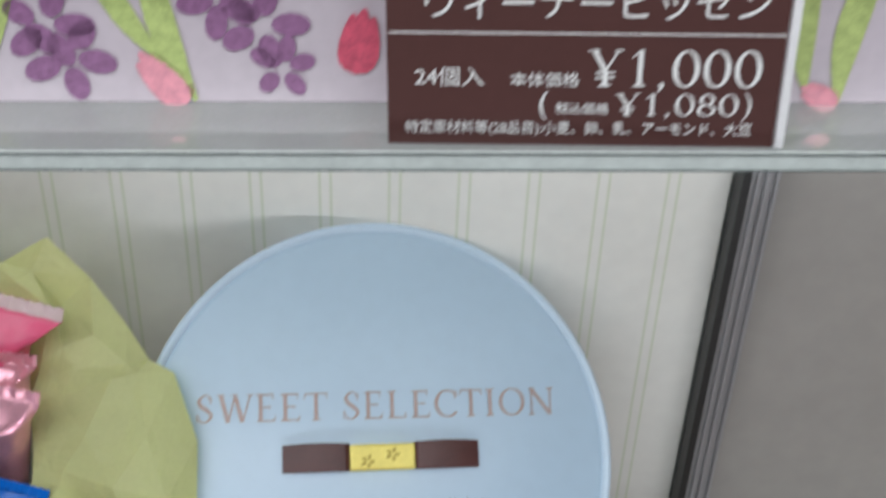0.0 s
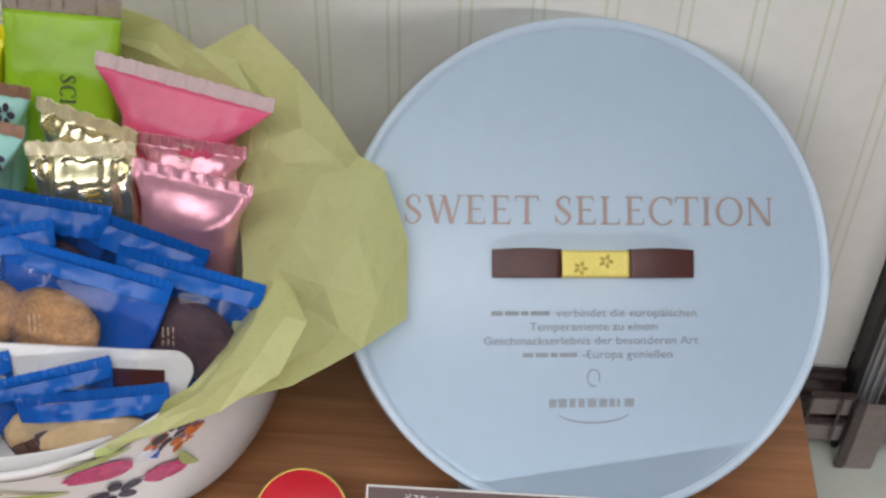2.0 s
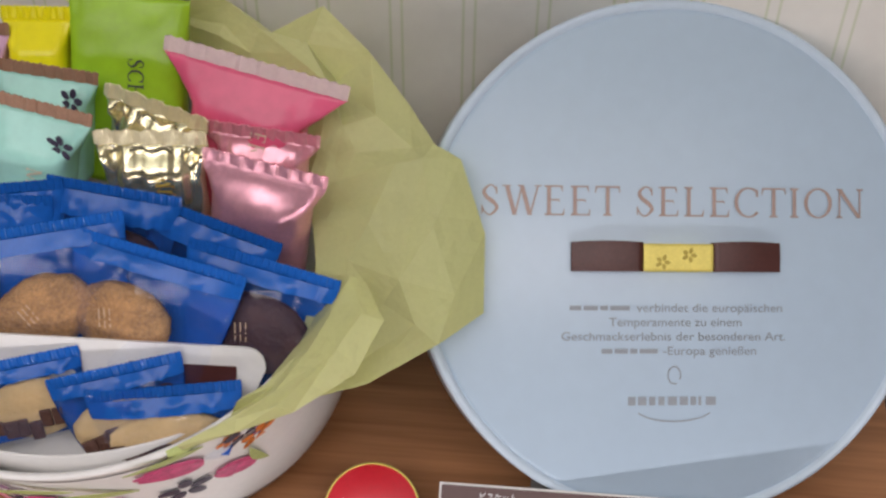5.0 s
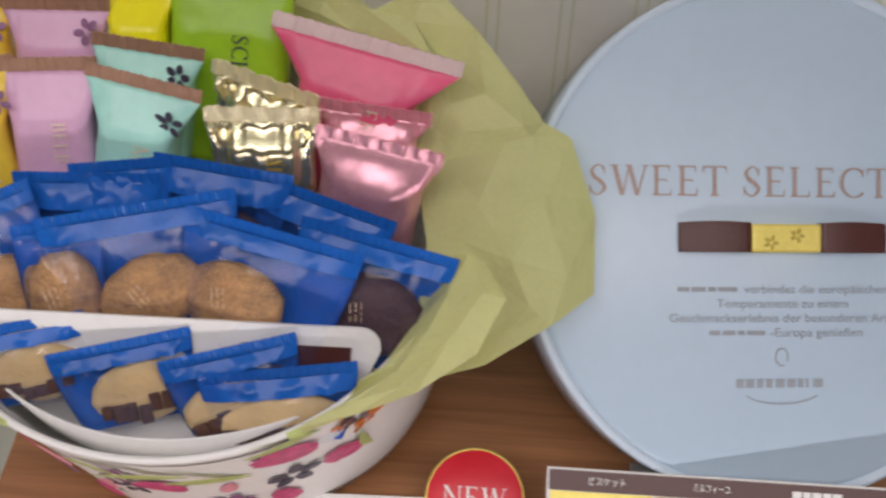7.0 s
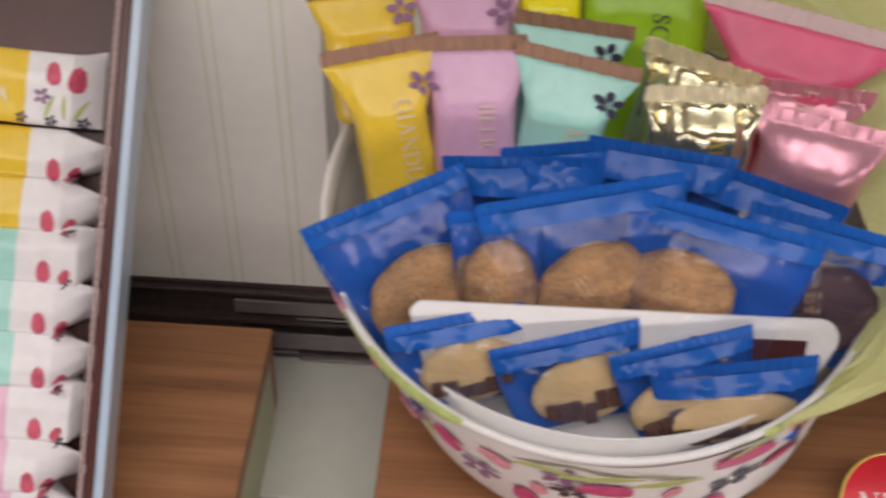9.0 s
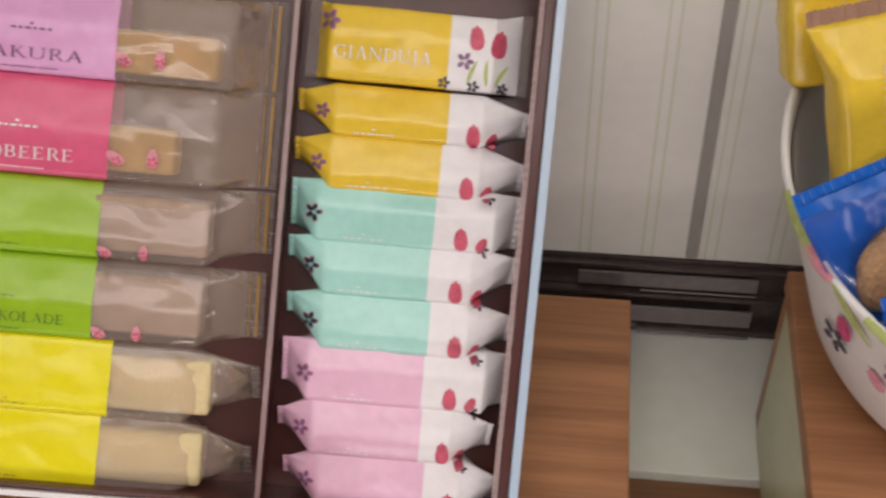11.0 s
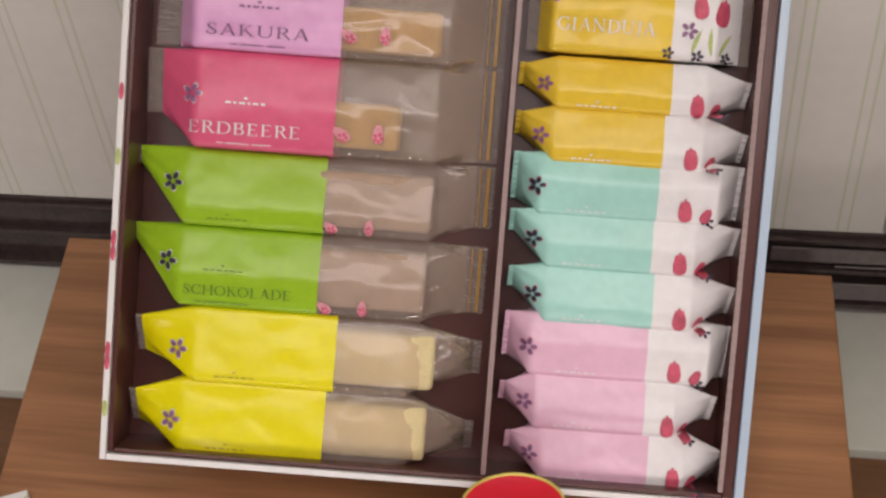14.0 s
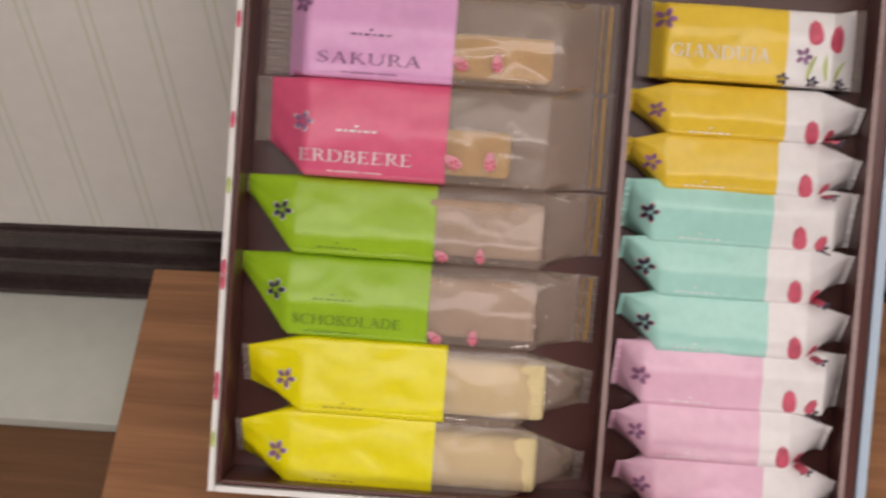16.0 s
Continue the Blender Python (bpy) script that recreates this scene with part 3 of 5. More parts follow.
def flowers(parent, spots, m0):
    """Printed flowers on a plane: kind, x, y, size, turn."""
    for kind, x, y, s, turn in spots:
        m = m0 @ pose(x, y, 0.0003, 0, 0, turn)
        if kind == "tulip":
            put(part("printed_tulip", tulip_bm(s), M_FL_RED, parent, "red printed tulip", False), m)
        elif kind == "bloom":
            put(part("printed_tulip", tulip_bm(s), M_FL_MAGENTA, parent, "magenta printed tulip", False), m)
        elif kind == "bud":
            put(part("printed_tulip", tulip_bm(s), M_FL_PINK, parent, "pink printed tulip", False), m)
        elif kind == "violet":
            put(part("printed_violet", violet_bm(s, seed=int(x * 9e3)), M_FL_PURPLE, parent, "purple printed violet", False), m)
        elif kind == "dark":
            put(part("printed_violet", violet_bm(s, seed=int(x * 9e3)), M_FL_BLACK, parent, "near-black printed violet", False), m)
        elif kind == "orange":
            put(part("printed_violet", violet_bm(s, seed=int(x * 9e3)), M_ORANGE, parent, "orange printed flower", False), m)
        else:
            put(part("printed_leaf", leaf_bm(s, s * 0.16, s * 0.25), M_FL_GREEN, parent, "green printed leaf", False), m)


floral = thing("floral_gift_box", "pale lilac flower-printed gift box on the glass shelf", "gift box", SHELF @ pose(0, -0.016, 0.0078, -4, 0, 0))
carton = slab("carton", (-0.30, 0.0, 0.0), (0.30, 0.03, 0.075), M_LILAC_BOX, floral, "", 0.0015)
FACE = pose(0, -0.0003, 0, 90, 0, 0)
flowers(carton, [(k, x, y, s * (1.35 if k == "violet" else 1.15), t) for k, x, y, s, t in [("bud", -0.073, 0.010, 0.022, 38), ("leaf", -0.062, 0.001, 0.060, 24), ("leaf", -0.072, 0.016, 0.05, 40), ("violet", -0.030, 0.014, 0.009, 10),
                 ("violet", -0.106, 0.018, 0.0125, 60), ("violet", -0.036, 0.030, 0.012, 0), ("violet", -0.050, 0.040, 0.011, 40), ("tulip", -0.002, 0.024, 0.022, -10),
                 ("violet", -0.112, 0.030, 0.012, 0), ("leaf", 0.158, 0.004, 0.05, 15), ("leaf", 0.170, 0.0, 0.06, 5), ("bud", 0.163, 0.003, 0.014, 60),
                 ("tulip", -0.145, 0.02, 0.026, 20), ("leaf", -0.14, 0.001, 0.05, -10), ("violet", 0.205, 0.02, 0.015, 0)]], FACE)

sign = thing("price_card", "dark brown price card with white lettering on the shelf edge", "price card", SHELF @ pose(0.0745, -0.0455, 0.0078, 84, 0, -1))
face = slab("card", (-0.066, 0.0, -0.0012), (0.066, 0.082, 0.0), M_BROWN_CARD, sign, "", 0.0005)
slab("holder", (0.0665, 0.0, -0.003), (0.0695, 0.082, 0.001), M_WHITE_FILM, sign, "clear plastic card holder edge", 0.0006)
slab("rule", (-0.065, 0.0402, 0.0001), (0.066, 0.0407, 0.0003), M_WHITE, sign, "thin white rule", 0)
for body, x, y, size, width in (("ヴィーナービッセン", 0.003, 0.0500, 0.012, 0.112), ("24個入", -0.045, 0.0245, 0.0075, 0.023), ("本体価格", -0.013, 0.0238, 0.0056, 0.023),
                                ("¥1,000", 0.030, 0.0285, 0.018, 0.058), ("(", -0.0135, 0.0155, 0.011, 0), ("税込価格", 0.000, 0.0135, 0.0045, 0.018),
                                ("¥1,080)", 0.034, 0.0155, 0.011, 0.046), ("特定原材料等(28品目):小麦、卵、乳、アーモンド、大豆", -0.001, 0.0062, 0.0052, 0.118)):
    letters = serif_bm(body, size * 0.72, 0.0001, width) if "¥" in body else text_bm(body, size, 0.0001, width)
    put(part("lettering", letters, M_WHITE, face, "white printed lettering", False), pose(x, y, 0.0003))

# ---- the round lid, leaning back on its stand ----
LID = Matrix.Translation((0.0048, 0.0043, 0.2062)) @ Matrix.Rotation(radians(14.1), 4, "Z") @ Matrix.Rotation(radians(43.0), 4, "X") @ Matrix.Rotation(radians(-6.6), 4, "Z") @ Matrix.Scale(1.018, 4)
lid = thing("round_box_lid", "pale blue round gift box lid leaning back on the plinth", "box lid", LID)
LID_FIT = Matrix.Translation((0, 0.0012, 0)) @ Matrix.Scale(1.013, 4)
part("lid_body", lathe_bm([(0.0001, -0.0006), (0.1035, -0.0006), (0.1052, -0.0012), (0.1058, -0.0016)], 128), M_LID, lid).matrix_local = LID_FIT
part("rim", lathe_bm([(0.1055, -0.0017), (0.1066, -0.0002), (0.1085, 0.0004), (0.1096, -0.0002), (0.1100, -0.0020), (0.1100, -0.024), (0.1085, -0.0200), (0.1083, -0.003),
                      (0.0001, -0.003)], 128), M_LID_EDGE, lid, "raised lighter blue rim").matrix_local = LID_FIT
put(part("lettering", serif_bm("SWEET SELECTION", 0.0126, 0.00005, 0.1672), M_COPPER, lid, "copper printed lettering", False), pose(0.0002, 0.0255, 0))
for y, body, x, w in ((-0.0200, "verbindet die europäischen", 0.0155, 0.064), (-0.0261, "Temperamente zu einem", 0.0005, 0.058),
                      (-0.0322, "Geschmackserlebnis der besonderen Art.", 0, 0.098), (-0.0383, "-Europa genießen", 0.0155, 0.041)):
    put(part("small_print", text_bm(body, 0.0052, 0.00004, w), M_GREY_INK, lid, "small grey printed lettering", False), pose(x, y, -0.0002))
for x, y, w in ((-0.0325, -0.0200, 0.028), (-0.0195, -0.0383, 0.026)):
    put(part("small_print", bars_bm([[w * 0.18, w * 0.22, w * 0.12, w * 0.3]], 0.002, 0.0019), M_GREY_INK, lid, "", False), pose(x, y, -0.0004))
for k, (x, w) in enumerate(((-0.0185, 0.0032), (-0.0140, 0.0036), (-0.0096, 0.0026), (-0.0056, 0.0026), (-0.0008, 0.0038), (0.0042, 0.0036), (0.0083, 0.0024), (0.0112, 0.0012), (0.0160, 0.0042))):
    put(part("emblem_bar", bars_bm([[w]], 0.002, 0.0036), M_GREY_INK, lid, "", False), pose(x, -0.0595, -0.0004))
ring = bmesh.new()
for k in range(14):
    a0, a1 = radians(200 + k * 10), radians(210 + k * 10)
    merge(ring, shape_bm([(0.017 * math.cos(a0), 0.006 * math.sin(a0)), (0.017 * math.cos(a1), 0.006 * math.sin(a1)),
                          (0.0165 * math.cos(a1), 0.0054 * math.sin(a1)), (0.0165 * math.cos(a0), 0.0054 * math.sin(a0))], 0.0001))
for k in range(16):
    a0, a1 = radians(k * 20 - 30), radians(k * 20 - 8)
    merge(ring, shape_bm([(0.003 * math.cos(a0), 0.014 + 0.004 * math.sin(a0)), (0.003 * math.cos(a1), 0.014 + 0.004 * math.sin(a1)),
                          (0.0025 * math.cos(a1), 0.014 + 0.0034 * math.sin(a1)), (0.0025 * math.cos(a0), 0.014 + 0.0034 * math.sin(a0))], 0.0001))
put(part("emblem_swirl", ring, M_GREY_INK, lid, "", False), pose(0, -0.0625, -0.0004))


def ribbon_half(x0, x1):
    """A flat satin loop: front band bowed off the lid."""
    rows = []
    for i in range(13):
        s = i / 12
        x = x0 + (x1 - x0) * s
        z = 0.0042 * math.sin(math.pi * min(1, 0.12 + s * 0.5)) + 0.0004
        rows.append([(x, -0.0062, z), (x, -0.0062 + 0.0124 * 0.5, z + 0.0004), (x, 0.0062 + 0.0006 * math.sin(math.pi * s), z)])
    rows = rows + [[(p[0], p[1], 0.0001) for p in r] for r in rows[::-1]]
    return sheet_bm(rows)


bow = thing("ribbon_bow", "flat brown satin ribbon bow with a gold tag on the lid", "ribbon", LID @ pose(0.0004, 0.0018, -0.0003))
part("loop", ribbon_half(-0.0455, -0.0152), M_RIBBON, bow)
part("loop", ribbon_half(0.0455, 0.0152), M_RIBBON, bow)
tag = slab("tag", (-0.0152, -0.0063, 0.0), (0.0152, 0.0057, 0.0052), M_GOLD_TAG, bow, "shiny gold tag with small flowers", 0.0012)
for x, y in ((-0.007, -0.0022), (0.0045, 0.0008)):
    put(part("printed_flower", violet_bm(0.0032, 0.0001, 3), M_GOLD_DARK, tag, "dull gold flower", False), pose(x, y, 0.0053))
stand = thing("lid_stand", "clear grey easel behind the round lid", "stand")
for x in (-0.04, 0.04):
    slab("leg", (x - 0.002, 0.0235, 0.1102), (x + 0.002, 0.0275, 0.2000), M_ALU, stand, "", 0.0004)
slab("lip", (-0.05, -0.078, 0.1101), (0.05, -0.050, 0.1135), M_ALU, stand, "", 0.0006)


# ---- wrapped sweets ----
def tube_rows(stations, n=28, power=3.0, crumple=0.0, seed=0):
    """Cross-sections along a wrapper: rows of (y, centre x, half width, half depth, centre z)."""
    rows = []
    for y, cx, a, b, cz in stations:
        row = []
        for i in range(n):
            t = 2 * math.pi * i / n
            c, s = math.cos(t), math.sin(t)
            x, z = cx + a * math.copysign(abs(c) ** (2 / power), c), cz + b * math.copysign(abs(s) ** (2 / power), s)
            if crumple:
                k = crease(Vector((x * 62 + seed * 7.3, y * 44, z * 26)), seed)
                f = min(1.0, b / 0.003)
                z += crumple * k * f
                x += crumple * 0.4 * k * f
            row.append((x, y, z))
        rows.append(row)
    return rows


def seal_bm(w, h, teeth, thick=0.0007, wave=0.0):
    """A flat ribbed heat seal with a pinked upper edge, from y=0 up to y=h."""
    nx = teeth * 2
    rows = []
    for j in range(4):
        r = []
        for i in range(nx + 1):
            x = -w / 2 + w * i / nx
            y = h * j / 3 + (h * 0.14 if (j == 3 and i % 2) else 0)
            r.append((x, y, wave * math.sin(i * 1.3 + j * 0.5) + (0.00025 if i % 2 else 0)))
        rows.append(r)
    bm = sheet_bm(rows)
    bmesh.ops.solidify(bm, geom=bm.faces[:], thickness=thick)
    return bm


def on_bag(at, lean, yaw, roll):
    """Pose of a bag by the middle of its upper edge: x across, y up, z to the front."""
    return Matrix.Translation(at) @ Matrix.Rotation(radians(yaw), 4, "Z") @ Matrix.Rotation(radians(90 - lean), 4, "X") @ Matrix.Rotation(radians(roll), 4, "Z")


def small_pack(label, body_mat, seal_mat, at, w, h, lean, yaw, roll, seed, seal=0.005, depth=0.011, word="", ink=None, flower=None, narrow=0.80, long=0.02, dark_foot=None, wordturn=-90):
    """An upright flow-wrapped sweet: pinked seal on top, flaring down into a boxy body."""
    p = thing("wrapped_sweet", label, "wrapped sweet", on_bag(at, lean, yaw, roll), "wrapped sweets in the round box")
    put(part("heat_seal", seal_bm(w * 0.99, seal, 12 if seal_mat is M_GOLD_SEAL else 18, wave=0.0009 if seal_mat is M_GOLD_SEAL else 0.0004), seal_mat, p, "pinked heat-seal edge", False), pose(0, -seal, 0))
    total, st = h + long, []
    foil = body_mat in (M_GOLD_FOIL, M_PINK_FOIL)
    for k in range(31):
        s = k / 30
        y = -seal - total * s
        e = min(1, s / (0.30 * h / total + 0.08))
        if foil:
            e = e * e * (3 - 2 * e)
        end = 1 - max(0, (s - 0.96) / 0.04) * 0.6
        st.append((y, 0, w / 2 * (1 - (1 - narrow) * e) * end, (0.0006 + depth * e) * end, -depth * 0.25 * e))
    rows = tube_rows(st, 56, 2.6 if foil else 4.0, 0.0016 if foil else 0.0011, seed)
    deep, count = (0.0046, 4.5) if body_mat is M_GOLD_FOIL else (0.0013 if foil else 0.0007, 9.0)
    for row in rows:  # pleats gathered under the seal, fading downwards
        for i, (x, y, z) in enumerate(row):
            fade = math.exp(-(-seal - y) / (0.018 if body_mat is M_GOLD_FOIL else 0.011 if foil else 0.007))
            fold = 1 - 2 * abs((x / w * count + 0.15 * seed) % 1.0 * 2 - 1)
            row[i] = (x, y, z + deep * fold * fade * min(1, (-seal - y) / 0.003))
    part("wrapper", sheet_bm(rows, True, True), body_mat, p)
    if word:
        put(part("lettering", serif_bm(word, min(w, 0.05) * 0.135, 0.0001), ink or M_PALE_INK, p, "", False), pose(w * 0.1, -seal - h * 0.60, depth * 0.76 + 0.0012, 0, 0, wordturn))
    if flower:
        put(part("printed_violet", violet_bm(w * 0.13, 0.0002, seed), flower, p, "small printed violet", False), pose(w * 0.30, -seal - h * 0.22, depth * 0.62, -22, 0, 20 * seed))
    return p


RIM_AT = Matrix.Translation((-0.246, -0.021, 0.224)) @ Matrix.Rotation(radians(11.1), 4, "X")

sp = small_pack
sp("mustard yellow wrapped sweet with tan seal, standing behind", M_YELLOW, M_TAN_SEAL, (-0.345, 0.030, 0.287), 0.045, 0.032, 18, 12, 5, 1, word="GI", flower=M_FL_PURPLE)
sp("lilac wrapped sweet standing behind the front row", M_LILAC, M_TAN_SEAL, (-0.304, 0.034, 0.289), 0.044, 0.032, 18, 4, 0, 2, flower=M_FL_PURPLE)
sp("bright yellow wrapped sweet half hidden at the back", M_LEMON, M_LEMON, (-0.272, 0.044, 0.292), 0.030, 0.03, 30, 4, 0, 3)
sp("mint wrapped sweet with tan seal, standing behind", M_TEAL, M_TAN_SEAL, (-0.262, 0.016, 0.284), 0.046, 0.028, 16, -1, -5, 4, flower=M_FL_BLACK)
sp("tall lime green wrapped cake with dark lettering", M_LIME, M_CLEAR, (-0.232, 0.052, 0.305), 0.052, 0.062, 28, 0, -2, 5, seal=0.008, word="SCHO", ink=M_FL_BLACK, narrow=0.95, depth=0.008)
sp("mustard yellow wrapped sweet with tan seal and white lettering", M_YELLOW, M_TAN_SEAL, (-0.335, -0.004, 0.282), 0.045, 0.052, 24, 13, 6, 6, word="GIANDU", flower=M_FL_PURPLE, narrow=0.62)
sp("lilac wrapped sweet with tan seal and white lettering", M_LILAC, M_TAN_SEAL, (-0.300, 0.002, 0.283), 0.040, 0.046, 22, 6, 1, 7, word="BEER", narrow=0.80)
sp("mint wrapped sweet with tan seal and a dark violet", M_TEAL, M_TAN_SEAL, (-0.260, -0.002, 0.280), 0.048, 0.042, 20, -6, -7, 8, word="MI", flower=M_FL_BLACK, narrow=0.66)
sp("small pale gold foil sweet with crimped top, behind", M_GOLD_FOIL, M_GOLD_SEAL, (-0.213, 0.006, 0.277), 0.046, 0.02, 8, -11, -11, 9, seal=0.006, depth=0.008)
sp("small pale gold foil sweet with crimped top", M_GOLD_FOIL, M_GOLD_SEAL, (-0.213, -0.009, 0.274), 0.046, 0.026, 8, 4, 0, 10, seal=0.006, depth=0.011, narrow=0.9, word="AU", ink=M_GOLD_DARK)
sp("wide strawberry pink wrapped cake with clear seal", M_PINK, M_PINK_SEAL, (-0.174, 0.022, 0.288), 0.080, 0.042, 20, -7, -8, 11, seal=0.006, depth=0.012, narrow=0.60, word="ER")
sp("metallic pink foil sweet behind another", M_PINK_FOIL, M_PINK_FOIL, (-0.170, 0.004, 0.268), 0.047, 0.022, 6, -1, -5, 12, depth=0.009)
sp("metallic pink foil sweet with folded seal", M_PINK_FOIL, M_PINK_FOIL, (-0.166, -0.014, 0.266), 0.052, 0.042, 8, -5, -8, 13, depth=0.012, narrow=0.8)


def blob_bm(rx, ry, rz, seed, rough=0.06, n=40, flutes=0.0):
    rows = []
    for j in range(1, 24):
        p = math.pi * j / 24
        row = []
        for i in range(n):
            t = 2 * math.pi * i / n
            v = Vector((math.cos(t) * math.sin(p), math.cos(p), math.sin(t) * math.sin(p)))
            k = 1 + rough * noise.noise(v * 2.5 + Vector((seed, 0, 0))) + rough * 0.5 * noise.noise(v * 7 + Vector((seed, 3, 0)))
            k += flutes * abs(math.sin(v.x * 5 + v.y * 3 + seed)) * max(0.0, v.z)
            row.append((v.x * rx * k, v.y * ry * k, v.z * rz * k))
        rows.append(row)
    return sheet_bm(rows, True, True)


def biscuit_bag(label, at, w, h, lean, yaw, roll, seed, biscuit=None, bx=0.0, by=0.62, bw=0.036, bh=0.026, band=0.36, depth=0.008, drop=0.007, choc=False, turn=0.0):
    """A flat bag: opaque blue head, clear blue film below, one biscuit inside."""
    p = thing("biscuit_bag", label, "biscuit bag", on_bag(at, lean, yaw, roll), "blue biscuit bags in the round box")
    total = h + drop
    put(part("heat_seal", seal_bm(w, 0.0040, int(w / 0.0016), 0.0005, 0.0002), M_BLUE, p, "pinked blue seal", False), pose(0, -0.0045, 0))

    def stations(s0, s1, n):
        out = []
        for k in range(n + 1):
            s = s0 + (s1 - s0) * k / n
            e = math.sin(math.pi * min(0.5, s * 0.8 + 0.02))
            end = 1 - max(0, (s - 0.93) / 0.07) * 0.7
            out.append((-0.0045 - total * s, 0, w / 2 * (1 - 0.05 * e - 0.24 * s * s), (0.0006 + depth * e) * end, 0))
        return out

    cut = band * h / total
    body = tube_rows(stations(0, 1, 34), 72, 2.2, 0.00035, seed)
    rng = random.Random(seed)
    folds = [(rng.uniform(-0.42, 0.42) * w, rng.uniform(0.0010, 0.0026), rng.uniform(0.3, 0.9) * h, rng.uniform(-0.6, 0.6)) for _ in range(8)]
    for row in body:  # sharp folds that hang from the seal and run out over the contents
        for i, (x, y, z) in enumerate(row[:37]):
            for fx, fw, fl, slant in folds:
                down = (-0.0045 - y) / fl
                if 0 < down < 1:
                    z += 0.0023 * max(0.0, 1 - abs(x - fx - slant * (-0.0045 - y)) / fw) * (1 - down) * min(1, down * 6)
            row[i] = (x, y, z)
    part("blue_back", sheet_bm([r[35:] + r[:2] for r in body]), M_BLUE_BACK, p, "opaque blue back film")
    part("blue_band", sheet_bm([r[:37] for r in body[: max(2, int(34 * cut) + 1)]]), M_BLUE, p, "opaque royal blue head of the bag")
    f = part("clear_film", sheet_bm([r[:37] for r in body[max(1, int(34 * cut)):]]), M_BLUE_FILM, p, "clear glossy film")
    f.visible_shadow = False
    if biscuit:
        b = put(part("biscuit", blob_bm(bw / 2, bh / 2, 0.0068 if depth > 0.007 else 0.0052, seed, flutes=0.10 if depth > 0.007 else 0.0), biscuit, p, "oval baked biscuit"), pose(bx, -0.0045 - h * by, 0.0, 0, 0, turn))
        if choc:
            c = bmesh.new()
            rng = random.Random(seed)
            for k in range(6):
                x, w = bw * (-0.36 + 0.125 * k), bw * rng.uniform(0.05, 0.075)
                y, t = -bh * rng.uniform(0.12, 0.30), bh * rng.uniform(0.09, 0.16)
                merge(c, slab_bm((x - w, y - t, 0.0046), (x + w, y + t, 0.0062), 0.0006, 2))
            part("printed_pattern", c, M_COCOA, b, "dark brown printed bars over the biscuit")
        else:
            put(part("small_print", bars_bm([[0.0026, 0.0012, 0.0020], [0.004, 0.003], [0.0045, 0.002]], 0.0022, 0.0004), M_EDGE_INK, p, "small white print", False),
                pose(bx - bw * 0.05, -0.0045 - h * by + 0.003, depth * 0.98 + 0.0012, 0, 0, -78 + turn))
    return p


bb = biscuit_bag
bb("blue film biscuit bag tucked behind the others", (-0.268, -0.026, 0.257), 0.040, 0.029, 20, 8, 3, 21, band=1.00)
bb("blue film biscuit bag with a dark biscuit, behind", (-0.227, -0.023, 0.256), 0.056, 0.034, 20, -2, -5, 22, M_COCOA, 0.004, 0.8, 0.034, 0.024, 0.30)
bb("blue film biscuit bag with a dark biscuit, behind", (-0.185, -0.029, 0.247), 0.058, 0.038, 20, -9, -11, 23, M_COCOA, 0.0, 0.85, 0.034, 0.024, 0.25)
bb("blue film biscuit bag behind the front row", (-0.280, -0.031, 0.254), 0.058, 0.040, 20, 4, 0, 24, None, band=0.25)
bb("blue film bag with a round light-brown biscuit", (-0.330, -0.050, 0.2475), 0.064, 0.050, 30, 14, 17, 25, M_BISCUIT, 0.004, 0.76, 0.048, 0.038, 0.10, drop=0.004)
bb("blue film bag with a narrow light-brown biscuit", (-0.2885, -0.0510, 0.2460), 0.035, 0.044, 30, 11, 2, 26, M_BISCUIT, 0.000, 0.60, 0.028, 0.038, 0.04)
bb("blue film bag with an oval light-brown biscuit", (-0.258, -0.045, 0.2525), 0.078, 0.050, 30, 10, 6, 27, M_BISCUIT, 0.000, 0.64, 0.042, 0.030, 0.14, turn=16)
bb("blue film bag with an oval light-brown biscuit", (-0.203, -0.0485, 0.2470), 0.072, 0.043, 30, -5, -9, 28, M_BISCUIT, -0.010, 0.66, 0.042, 0.031, 0.14, turn=2)
bb("blue film bag with a dark cocoa biscuit", (-0.163, -0.0435, 0.2415), 0.064, 0.043, 30, -6, -8, 29, M_COCOA, 0.003, 0.64, 0.045, 0.034, 0.14)

bb("small blue bag with a half-dipped butter biscuit", (-0.301, -0.0800, 0.2190), 0.052, 0.027, 26, 10, 7, 31, M_BUTTER, 0.004, 0.66, 0.040, 0.0244, 0.22, 0.006, 0.004, True)
bb("small blue bag with a half-dipped butter biscuit", (-0.261, -0.083, 0.2155), 0.056, 0.028, 26, 12, 7, 32, M_BUTTER, 0.004, 0.66, 0.038, 0.0256, 0.20, 0.006, 0.004, True)
bb("small blue bag with a half-dipped butter biscuit", (-0.219, -0.082, 0.2150), 0.054, 0.028, 26, 13, 7, 33, M_BUTTER, -0.002, 0.66, 0.042, 0.0207, 0.20, 0.006, 0.004, True, 10)
bb("small blue bag with a half-dipped butter biscuit", (-0.199, -0.086, 0.2095), 0.062, 0.025, 26, 8, 3, 34, M_BUTTER, -0.002, 0.66, 0.051, 0.0195, 0.28, 0.006, 0.004, True)

